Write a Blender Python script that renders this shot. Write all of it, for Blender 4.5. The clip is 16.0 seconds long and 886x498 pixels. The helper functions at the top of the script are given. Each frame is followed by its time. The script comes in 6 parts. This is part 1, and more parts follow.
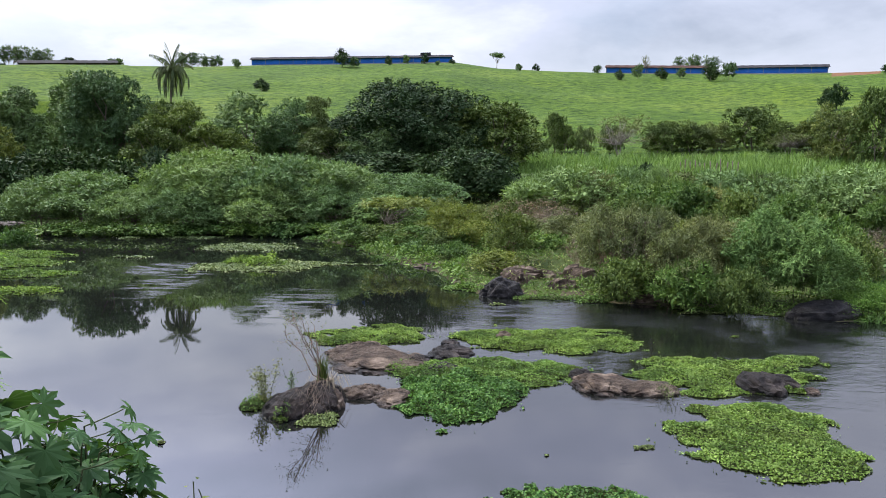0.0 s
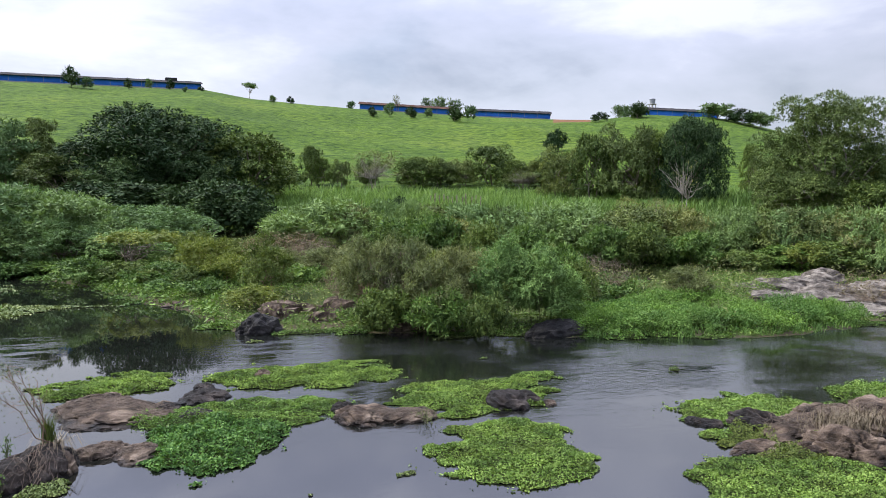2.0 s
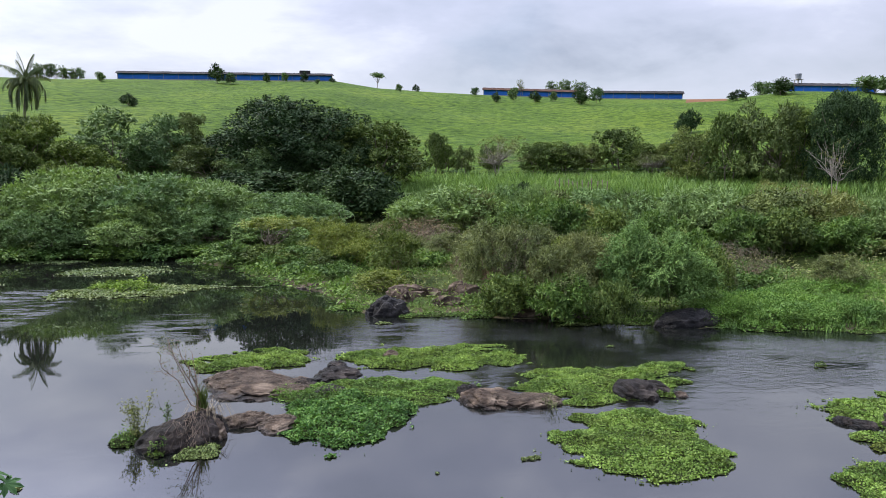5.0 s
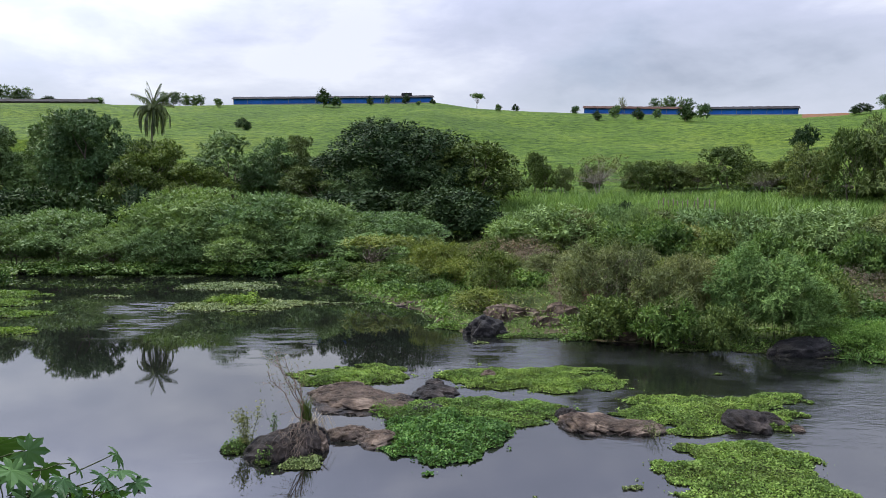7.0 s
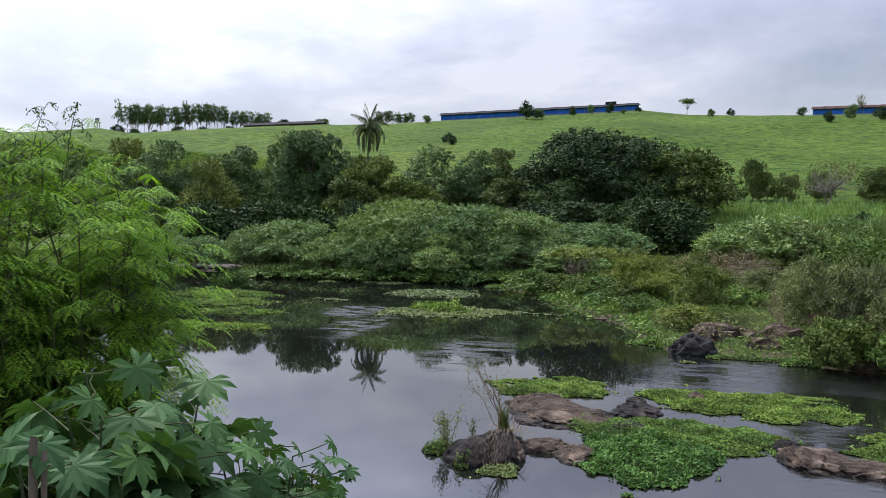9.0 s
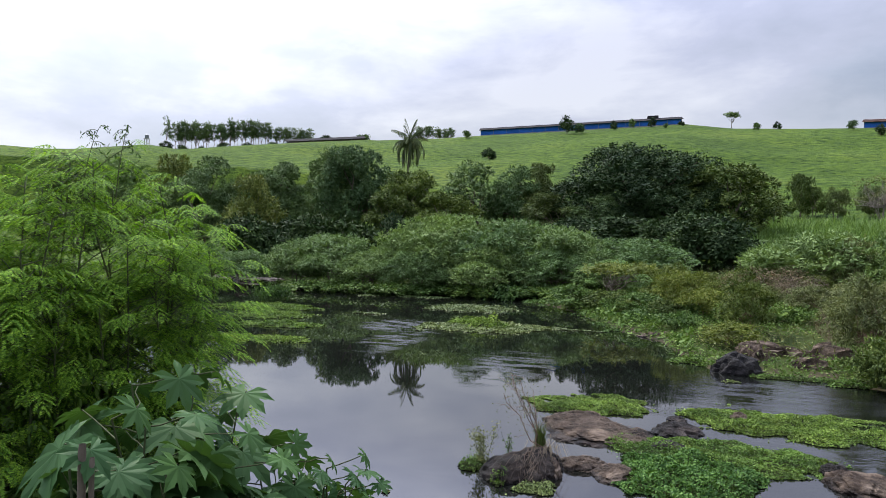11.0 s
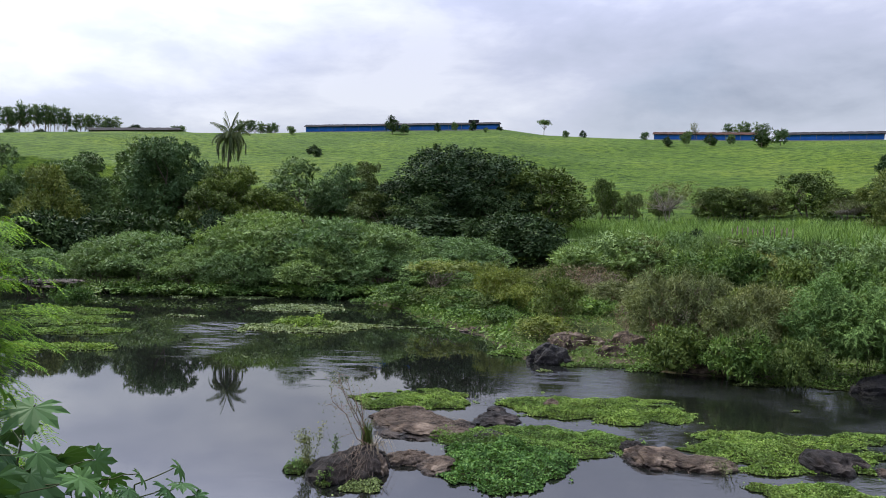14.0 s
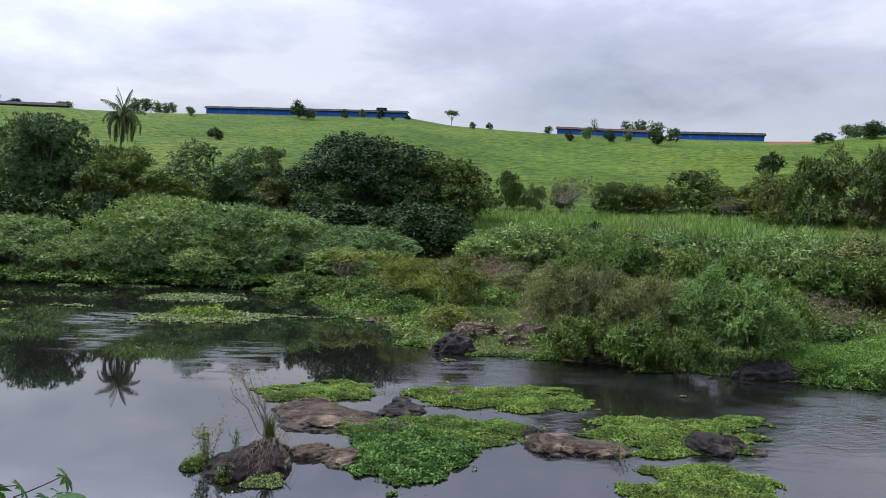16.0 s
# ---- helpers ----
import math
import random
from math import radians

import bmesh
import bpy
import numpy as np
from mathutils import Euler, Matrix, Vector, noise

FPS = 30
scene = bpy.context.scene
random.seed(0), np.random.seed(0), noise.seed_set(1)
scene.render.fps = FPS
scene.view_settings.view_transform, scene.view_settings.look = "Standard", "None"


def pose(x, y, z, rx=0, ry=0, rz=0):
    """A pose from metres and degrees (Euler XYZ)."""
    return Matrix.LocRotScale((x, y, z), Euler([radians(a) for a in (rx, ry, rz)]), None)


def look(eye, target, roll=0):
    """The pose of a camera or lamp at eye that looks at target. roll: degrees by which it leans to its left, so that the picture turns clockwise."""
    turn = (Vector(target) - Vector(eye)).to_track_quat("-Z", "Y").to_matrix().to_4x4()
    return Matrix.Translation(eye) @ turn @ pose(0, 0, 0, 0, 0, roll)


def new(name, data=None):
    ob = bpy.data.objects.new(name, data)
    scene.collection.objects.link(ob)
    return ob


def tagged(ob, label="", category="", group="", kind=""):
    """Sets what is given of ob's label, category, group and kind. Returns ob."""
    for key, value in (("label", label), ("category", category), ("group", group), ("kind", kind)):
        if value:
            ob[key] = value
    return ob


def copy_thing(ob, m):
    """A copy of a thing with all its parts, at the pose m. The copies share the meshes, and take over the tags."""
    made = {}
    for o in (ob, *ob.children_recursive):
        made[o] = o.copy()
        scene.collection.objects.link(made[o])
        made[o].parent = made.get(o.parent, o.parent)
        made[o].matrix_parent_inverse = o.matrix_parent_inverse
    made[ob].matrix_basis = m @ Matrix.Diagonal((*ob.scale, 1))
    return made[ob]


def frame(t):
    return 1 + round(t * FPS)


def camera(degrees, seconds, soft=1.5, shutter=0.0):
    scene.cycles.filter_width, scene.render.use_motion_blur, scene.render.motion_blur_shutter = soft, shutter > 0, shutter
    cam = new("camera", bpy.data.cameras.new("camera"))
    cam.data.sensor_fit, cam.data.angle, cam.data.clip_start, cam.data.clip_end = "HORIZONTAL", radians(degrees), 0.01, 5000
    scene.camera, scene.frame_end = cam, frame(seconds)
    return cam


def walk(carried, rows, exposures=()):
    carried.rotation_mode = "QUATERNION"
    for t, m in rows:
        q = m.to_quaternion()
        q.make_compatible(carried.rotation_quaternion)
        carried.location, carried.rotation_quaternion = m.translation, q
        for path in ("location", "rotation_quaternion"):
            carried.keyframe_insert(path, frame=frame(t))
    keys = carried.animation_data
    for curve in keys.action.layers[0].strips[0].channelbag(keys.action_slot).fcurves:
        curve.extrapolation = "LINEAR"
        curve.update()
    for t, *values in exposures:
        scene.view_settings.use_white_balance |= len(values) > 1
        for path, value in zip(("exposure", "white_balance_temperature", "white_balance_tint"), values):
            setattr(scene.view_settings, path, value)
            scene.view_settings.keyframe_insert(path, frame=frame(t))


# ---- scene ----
from mathutils.bvhtree import BVHTree

cam = camera(65.81, 16.0, soft=0.75)
# seconds, x, y, z, yaw, pitch, roll
PATH = (
    (0.00, 0.008, -0.003, 4.498, -0.00, -6.15, -0.50),
    (0.50, 0.013, 0.025, 4.519, -5.34, -5.37, -0.31),
    (1.00, 0.031, 0.027, 4.505, -10.86, -2.96, -0.39),
    (1.50, 0.042, 0.041, 4.499, -16.28, -3.53, -0.26),
    (2.00, 0.026, 0.052, 4.506, -20.02, -3.24, -0.65),
    (2.50, 0.003, 0.059, 4.493, -20.10, -3.22, -0.45),
    (3.00, -0.012, 0.068, 4.486, -19.27, -4.05, -0.05),
    (3.50, -0.022, 0.066, 4.488, -17.53, -4.40, -0.14),
    (4.00, -0.023, 0.053, 4.491, -14.83, -4.89, -0.21),
    (4.60, -0.030, 0.046, 4.492, -11.70, -4.81, -0.26),
    (5.20, -0.043, 0.031, 4.493, -8.86, -4.32, -0.33),
    (5.80, -0.055, 0.017, 4.494, -6.37, -3.74, -0.41),
    (6.30, -0.060, 0.012, 4.494, -4.64, -3.44, -0.49),
    (6.50, -0.066, 0.009, 4.496, -4.01, -3.29, -0.55),
    (7.00, -0.078, 0.004, 4.510, -1.60, -2.96, -0.48),
    (7.50, -0.084, -0.010, 4.490, 2.92, -2.40, -0.45),
    (8.00, -0.073, 0.004, 4.515, 6.30, -2.47, -0.32),
    (8.50, -0.079, 0.009, 4.501, 10.38, -2.27, 0.07),
    (9.00, -0.076, 0.004, 4.498, 15.05, -2.19, -0.71),
    (9.20, -0.070, -0.008, 4.498, 16.84, -2.10, -0.87),
    (9.70, -0.061, -0.016, 4.502, 19.91, -1.88, -0.97),
    (10.25, -0.038, -0.037, 4.511, 20.55, -1.46, -0.97),
    (10.80, -0.016, -0.057, 4.520, 19.18, -1.11, -0.93),
    (11.30, -0.006, -0.065, 4.524, 16.92, -1.04, -0.91),
    (11.50, -0.019, -0.064, 4.535, 15.92, -1.16, -0.91),
    (12.00, -0.005, -0.054, 4.531, 14.12, -1.17, -0.80),
    (12.50, 0.005, -0.045, 4.509, 10.77, -0.99, -1.15),
    (13.00, -0.031, -0.015, 4.511, 7.42, -0.38, -1.36),
    (13.50, -0.028, -0.002, 4.504, 6.89, -0.94, -1.03),
    (14.00, -0.031, 0.006, 4.496, 3.87, -0.87, -1.10),
    (14.50, -0.030, 0.014, 4.496, 1.78, -1.10, -1.19),
    (15.00, -0.027, 0.020, 4.497, -0.14, -1.37, -0.77),
    (15.50, -0.030, 0.026, 4.503, -2.50, -1.24, -1.45),
    (16.00, -0.061, 0.047, 4.545, -3.95, -1.60, -2.01),
)
# the phone opens its exposure a little at the start
EXPOSURES = ((0.0, 0.35), (2.5, 0.32), (4.0, 0.28), (6.5, 0.14), (8.0, 0.05), (9.0, 0.0), (16.0, 0.0))
walk(cam, [(t, pose(x, y, z, 90 + pitch, roll, yaw)) for t, x, y, z, yaw, pitch, roll in PATH], EXPOSURES)

# ---- light ----
SUN_ELEVATION, SUN_BEARING = 50.0, -48.0
world = bpy.data.worlds.new("cloudy_sky")
scene.world = world
world.use_nodes = True


def nd(tree, kind, **values):
    n = tree.nodes.new(kind)
    for key, value in values.items():
        n.inputs[int(key[1:]) if key[0] == "i" and key[1:].isdigit() else key.replace("_", " ")].default_value = value
    return n


def ramp(tree, fac, *stops):
    n = tree.nodes.new("ShaderNodeValToRGB")
    els = n.color_ramp.elements
    while len(els) < len(stops):
        els.new(0.5)
    for e, (pos, col) in zip(els, stops):
        e.position = pos
        e.color = (*col, 1) if len(col) == 3 else col
    tree.links.new(fac, n.inputs[0])
    return n.outputs[0]


def mixc(tree, fac, a, b, mode="MIX"):
    n = tree.nodes.new("ShaderNodeMix")
    n.data_type, n.blend_type = "RGBA", mode
    for sock, value in ((n.inputs[0], fac), (n.inputs[6], a), (n.inputs[7], b)):
        if isinstance(value, bpy.types.NodeSocket):
            tree.links.new(value, sock)
        elif isinstance(value, (int, float)):
            sock.default_value = value
        else:
            sock.default_value = (*value, 1)
    return n.outputs[2]


def sky_world():
    t = world.node_tree
    t.nodes.clear()
    link = t.links.new
    sky = t.nodes.new("ShaderNodeTexSky")
    sky.sky_type, sky.sun_disc = "NISHITA", False
    sky.sun_elevation, sky.sun_rotation = radians(SUN_ELEVATION), radians(SUN_BEARING)
    blue = nd(t, "ShaderNodeBackground", Strength=0.12)
    link(sky.outputs[0], blue.inputs[0])
    at = t.nodes.new("ShaderNodeTexCoord")
    squash = t.nodes.new("ShaderNodeMapping")
    squash.inputs["Location"].default_value = CLOUD_SHIFT
    squash.inputs["Scale"].default_value = (1.0, 1.0, 2.6)
    link(at.outputs["Generated"], squash.inputs[0])
    big = nd(t, "ShaderNodeTexNoise", Scale=1.7, Detail=6.0, Roughness=0.52, Distortion=0.35)
    fine = nd(t, "ShaderNodeTexNoise", Scale=4.2, Detail=7.0, Roughness=0.55, Distortion=0.2)
    link(squash.outputs[0], big.inputs["Vector"])
    link(squash.outputs[0], fine.inputs["Vector"])
    both = t.nodes.new("ShaderNodeMath")
    both.operation = "MULTIPLY_ADD"
    link(fine.outputs[0], both.inputs[0])
    both.inputs[1].default_value = 0.45
    half = t.nodes.new("ShaderNodeMath")
    half.operation, half.inputs[1].default_value = "MULTIPLY", 0.62
    link(big.outputs[0], half.inputs[0])
    link(half.outputs[0], both.inputs[2])
    grey = ramp(t, both.outputs[0], (0.38, (0.47, 0.53, 0.65)), (0.47, (0.65, 0.71, 0.84)), (0.55, (0.75, 0.80, 0.95)), (0.64, (1.00, 1.04, 1.14)))
    cloud = nd(t, "ShaderNodeBackground", Strength=CLOUD_STRENGTH)
    # an overcast sky is brightest overhead
    axis = t.nodes.new("ShaderNodeSeparateXYZ")
    link(at.outputs["Generated"], axis.inputs[0])
    rise = t.nodes.new("ShaderNodeMapRange")
    rise.interpolation_type = "SMOOTHSTEP"
    for k, v in zip((1, 2, 3, 4), (0.25, 0.59, CLOUD_STRENGTH, CLOUD_STRENGTH * 2.3)):
        rise.inputs[k].default_value = v
    link(axis.outputs[2], rise.inputs[0])
    # the higher cloud is thinner and lets some blue through
    cool = ramp(t, axis.outputs[2], (0.14, (1.0, 1.0, 1.0)), (0.36, (0.97, 0.98, 1.13)))
    link(mixc(t, 1.0, grey, cool, "MULTIPLY"), cloud.inputs[0])
    # and the cloud glows round the hidden sun
    toward = t.nodes.new("ShaderNodeVectorMath")
    toward.operation = "DOT_PRODUCT"
    b, e = radians(SUN_BEARING), radians(SUN_ELEVATION)
    toward.inputs[1].default_value = (math.sin(b) * math.cos(e), math.cos(b) * math.cos(e), math.sin(e))
    link(at.outputs["Generated"], toward.inputs[0])
    glow = t.nodes.new("ShaderNodeMapRange")
    glow.interpolation_type = "SMOOTHSTEP"
    for k, v in zip((1, 2, 3, 4), (0.66, 1.0, 1.0, 2.7)):
        glow.inputs[k].default_value = v
    link(toward.outputs["Value"], glow.inputs[0])
    power = t.nodes.new("ShaderNodeMath")
    power.operation = "MULTIPLY"
    link(rise.outputs[0], power.inputs[0])
    link(glow.outputs[0], power.inputs[1])
    # away from the sun the cloud is duller
    dull = t.nodes.new("ShaderNodeMapRange")
    dull.interpolation_type = "SMOOTHSTEP"
    for k, v in zip((1, 2, 3, 4), (-0.5, 0.3, 0.5, 1.0)):
        dull.inputs[k].default_value = v
    link(toward.outputs["Value"], dull.inputs[0])
    total = t.nodes.new("ShaderNodeMath")
    total.operation = "MULTIPLY"
    link(power.outputs[0], total.inputs[0])
    link(dull.outputs[0], total.inputs[1])
    link(total.outputs[0], cloud.inputs[1])
    cover = ramp(t, big.outputs[0], (0.30, (0.72, 0.72, 0.72)), (0.42, (0.96, 0.96, 0.96)))
    mix = t.nodes.new("ShaderNodeMixShader")
    link(cover, mix.inputs[0])
    link(blue.outputs[0], mix.inputs[1])
    link(cloud.outputs[0], mix.inputs[2])
    out = t.nodes.new("ShaderNodeOutputWorld")
    link(mix.outputs[0], out.inputs[0])


CLOUD_SHIFT, CLOUD_STRENGTH = (0.3, 0.9, 0.2), 0.82
sky_world()
sun = new("sun", bpy.data.lights.new("sun", "SUN"))
sun.data.energy, sun.data.angle, sun.data.color = 4.8, radians(8), (1.0, 0.95, 0.85)
b, e = radians(SUN_BEARING), radians(SUN_ELEVATION)
sun.matrix_world = look((300 * math.sin(b) * math.cos(e), 300 * math.cos(b) * math.cos(e), 300 * math.sin(e)), (0, 0, 0))


# ---- materials ----
def material(name):
    m = bpy.data.materials.new(name)
    m.use_nodes = True
    t = m.node_tree
    return m, t, t.nodes["Principled BSDF"]


def bump(t, bsdf, height, strength, distance):
    n = nd(t, "ShaderNodeBump", Strength=strength, Distance=distance)
    t.links.new(height, n.inputs["Height"])
    t.links.new(n.outputs[0], bsdf.inputs["Normal"])
    return n


def place_noise(t, scale, detail=4.0, rough=0.55, stretch=None, coords="Object"):
    at = t.nodes.new("ShaderNodeTexCoord")
    n = nd(t, "ShaderNodeTexNoise", Scale=scale, Detail=detail, Roughness=rough)
    if stretch:
        m = t.nodes.new("ShaderNodeMapping")
        m.inputs["Scale"].default_value = stretch
        t.links.new(at.outputs[coords], m.inputs[0])
        t.links.new(m.outputs[0], n.inputs["Vector"])
    else:
        t.links.new(at.outputs[coords], n.inputs["Vector"])
    return n.outputs[0]


def leaf_material(name, dark, mid, light, gloss=0.5, through_light=0.3, patch=0.6, uneven=1.0, mottle=0.95, shine=0.08, faded=None):
    """Foliage: each leaf has its own tone, clumps of leaves vary too, and light comes through."""
    m, t, bsdf = material(name)
    link = t.links.new
    geo = t.nodes.new("ShaderNodeNewGeometry")
    dark, mid, light = ([c[0] * 1.02, c[1], c[2] * 1.4] for c in (dark, mid, light))
    dark, light = ([m + (c - m) * mottle for m, c in zip(mid, end)] for end in (dark, light))
    tone = ramp(t, geo.outputs["Random Per Island"], (0.0, dark), (0.45, mid), (1.0, light))
    clump = ramp(t, place_noise(t, patch, 3.0), (0.35, (1 - 0.28 * uneven, 1 - 0.26 * uneven, 1 - 0.30 * uneven)), (0.65, (1 + 0.22 * uneven, 1 + 0.18 * uneven, 1 + 0.05 * uneven)))
    info = t.nodes.new("ShaderNodeObjectInfo")
    own = ramp(t, info.outputs["Random"], (0.0, (0.72, 0.80, 0.82)), (0.5, (1.0, 1.0, 1.0)), (1.0, (1.22, 1.20, 0.95)))
    colour = mixc(t, 1.0, mixc(t, 1.0, tone, clump, "MULTIPLY"), own, "MULTIPLY")
    if faded:
        # wilting patches
        where = ramp(t, place_noise(t, 1.1, 5.0, 0.7), (0.50, (0, 0, 0)), (0.64, (0.75, 0.75, 0.75)))
        colour = mixc(t, where, colour, mixc(t, 1.0, (faded[0], faded[1], faded[2]), ramp(t, geo.outputs["Random Per Island"], (0.0, (0.45, 0.5, 0.5)), (1.0, (1.5, 1.5, 1.5))), "MULTIPLY"))
    link(colour, bsdf.inputs["Base Color"])
    bsdf.inputs["Roughness"].default_value = gloss
    bsdf.inputs["Specular IOR Level"].default_value = shine
    back = t.nodes.new("ShaderNodeBsdfTranslucent")
    link(mixc(t, 1.0, colour, (1.25, 1.3, 0.55), "MULTIPLY"), back.inputs[0])
    mix = nd(t, "ShaderNodeMixShader", i0=through_light * 0.6)
    link(bsdf.outputs[0], mix.inputs[1])
    link(back.outputs[0], mix.inputs[2])
    link(mix.outputs[0], t.nodes["Material Output"].inputs[0])
    return m


def bark_material(name, a, b, scale=6.0):
    m, t, bsdf = material(name)
    n = place_noise(t, scale, 6.0, 0.6, (1, 1, 0.25))
    t.links.new(ramp(t, n, (0.3, a), (0.7, b)), bsdf.inputs["Base Color"])
    bsdf.inputs["Roughness"].default_value = 0.9
    bump(t, bsdf, n, 0.6, 0.02)
    return m


def rock_material(name, dark, mid, light, wet=0.0):
    m, t, bsdf = material(name)
    link = t.links.new
    big = place_noise(t, 1.6, 7.0, 0.62)
    bands = place_noise(t, 2.2, 5.0, 0.6, (1.0, 1.0, 3.0))
    grain = place_noise(t, 38.0, 4.0, 0.7)
    base = ramp(t, big, (0.38, dark), (0.5, mid), (0.62, light))
    lines = ramp(t, bands, (0.38, (0.36, 0.33, 0.32)), (0.50, (1, 1, 1)))
    spots = ramp(t, grain, (0.3, (0.72, 0.72, 0.72)), (0.7, (1.2, 1.19, 1.16)))
    dry = mixc(t, 1.0, mixc(t, 0.75, base, lines, "MULTIPLY"), spots, "MULTIPLY")
    # the river keeps a hand's breadth above its level wet
    at = t.nodes.new("ShaderNodeTexCoord")
    axis = t.nodes.new("ShaderNodeSeparateXYZ")
    link(at.outputs["Object"], axis.inputs[0])
    edge = t.nodes.new("ShaderNodeMath")
    edge.operation = "MULTIPLY_ADD"
    edge.inputs[1].default_value = 0.16
    link(big, edge.inputs[0])
    link(axis.outputs[2], edge.inputs[2])
    damp = ramp(t, edge.outputs[0], (0.11, (0.30, 0.30, 0.31)), (0.17, (1, 1, 1)))
    link(mixc(t, 1.0, dry, damp, "MULTIPLY"), bsdf.inputs["Base Color"])
    gloss = ramp(t, edge.outputs[0], (0.11, (0.35, 0.35, 0.35)), (0.17, (0.85 - wet, 0.85 - wet, 0.85 - wet)))
    link(gloss, bsdf.inputs["Roughness"])
    total = t.nodes.new("ShaderNodeMath")
    total.operation = "ADD"
    link(bands, total.inputs[0])
    link(grain, total.inputs[1])
    bump(t, bsdf, total.outputs[0], 0.9, 0.05)
    bsdf.inputs["Specular IOR Level"].default_value = 0.13
    return m


def water_material():
    m, t, bsdf = material("river_water")
    link = t.links.new
    silt = place_noise(t, 0.09, 3.0)
    link(ramp(t, silt, (0.35, (0.004, 0.005, 0.004)), (0.7, (0.008, 0.008, 0.007))), bsdf.inputs["Base Color"])
    bsdf.inputs["IOR"].default_value = 1.78
    bsdf.inputs["Roughness"].default_value = 0.02
    # the current ruffles the open reach to the east; the pool stays calm
    at = t.nodes.new("ShaderNodeTexCoord")
    axis = t.nodes.new("ShaderNodeSeparateXYZ")
    link(at.outputs["Object"], axis.inputs[0])
    reach = t.nodes.new("ShaderNodeMapRange")
    reach.interpolation_type = "SMOOTHSTEP"
    for k, v in zip((1, 2, 3, 4), (-1.5, 6.0, 0.014, 1.0)):
        reach.inputs[k].default_value = v
    link(axis.outputs[0], reach.inputs[0])
    patch = ramp(t, place_noise(t, 0.26, 5.0, 0.65, (1, 1.6, 1)), (0.42, (0.14, 0.14, 0.14)), (0.60, (1, 1, 1)))
    out = t.nodes.new("ShaderNodeMapRange")
    out.interpolation_type = "SMOOTHSTEP"
    for k, v in zip((1, 2, 3, 4), (10.5, 17.0, 0.12, 1.0)):
        out.inputs[k].default_value = v
    link(axis.outputs[1], out.inputs[0])
    amount = t.nodes.new("ShaderNodeMath")
    amount.operation = "MULTIPLY"
    link(reach.outputs[0], amount.inputs[0])
    link(patch, amount.inputs[1])
    calm = t.nodes.new("ShaderNodeMath")
    calm.operation = "MULTIPLY"
    link(amount.outputs[0], calm.inputs[0])
    link(out.outputs[0], calm.inputs[1])
    amount = calm
    # short riffles where the current squeezes past a raft and a boulder
    for x, y, rx, ry, force in ((-13.2, 32.4, 2.6, 3.2, 1.6), (-11.3, 28.0, 2.0, 5.5, 0.9), (-5.4, 23.8, 1.9, 4.6, 0.8), (3.0, 22.3, 2.4, 2.4, 1.0), (-4.2, 12.4, 1.1, 0.45, 0.16)):
        away = t.nodes.new("ShaderNodeVectorMath")
        away.operation = "MULTIPLY_ADD"
        away.inputs[1].default_value, away.inputs[2].default_value = (1 / rx, 1 / ry, 0), (-x / rx, -y / ry, 0)
        link(at.outputs["Object"], away.inputs[0])
        far = t.nodes.new("ShaderNodeVectorMath")
        far.operation = "LENGTH"
        link(away.outputs[0], far.inputs[0])
        near = t.nodes.new("ShaderNodeMapRange")
        near.interpolation_type = "SMOOTHSTEP"
        for k, v in zip((1, 2, 3, 4), (0.3, 1.0, force, 0.0)):
            near.inputs[k].default_value = v
        link(far.outputs["Value"], near.inputs[0])
        streak = ramp(t, place_noise(t, 0.9, 4.0, 0.6, (0.7, 2.4, 1)), (0.45, (0, 0, 0)), (0.56, (1, 1, 1)))
        broken = t.nodes.new("ShaderNodeMath")
        broken.operation = "MULTIPLY"
        link(near.outputs[0], broken.inputs[0])
        link(streak, broken.inputs[1])
        near = broken
        more = t.nodes.new("ShaderNodeMath")
        more.operation = "ADD"
        link(amount.outputs[0], more.inputs[0])
        link(near.outputs[0], more.inputs[1])
        amount = more
    waves = place_noise(t, 3.0, 4.0, 0.6, (0.8, 1.3, 1))
    ripple = nd(t, "ShaderNodeBump", Distance=0.03)
    link(waves, ripple.inputs["Height"])
    link(amount.outputs[0], ripple.inputs["Strength"])
    link(ripple.outputs[0], bsdf.inputs["Normal"])
    # and finer waves than can be seen blur the mirror there
    blur = t.nodes.new("ShaderNodeMapRange")
    for k, v in zip((1, 2, 3, 4), (0.02, 0.8, 0.02, 0.24)):
        blur.inputs[k].default_value = v
    link(amount.outputs[0], blur.inputs[0])
    link(blur.outputs[0], bsdf.inputs["Roughness"])
    # a little dark diffuse is added all over to dim the reflections
    dulling = nd(t, "ShaderNodeBsdfDiffuse", Color=(0.006, 0.006, 0.004, 1))
    mix = nd(t, "ShaderNodeMixShader", i0=0.03)
    link(bsdf.outputs[0], mix.inputs[1])
    link(dulling.outputs[0], mix.inputs[2])
    link(mix.outputs[0], t.nodes["Material Output"].inputs[0])
    return m


def soil_material(name, dark, light, scale=2.0):
    m, t, bsdf = material(name)
    n = place_noise(t, scale, 7.0, 0.65)
    g = place_noise(t, 0.35, 4.0)
    col = mixc(t, 1.0, ramp(t, n, (0.3, dark), (0.7, light)), ramp(t, g, (0.3, (0.75, 0.8, 0.75)), (0.7, (1.2, 1.15, 1.0))), "MULTIPLY")
    t.links.new(col, bsdf.inputs["Base Color"])
    bsdf.inputs["Roughness"].default_value = 1.0
    bsdf.inputs["Specular IOR Level"].default_value = 0.05
    bump(t, bsdf, n, 0.8, 0.12)
    return m


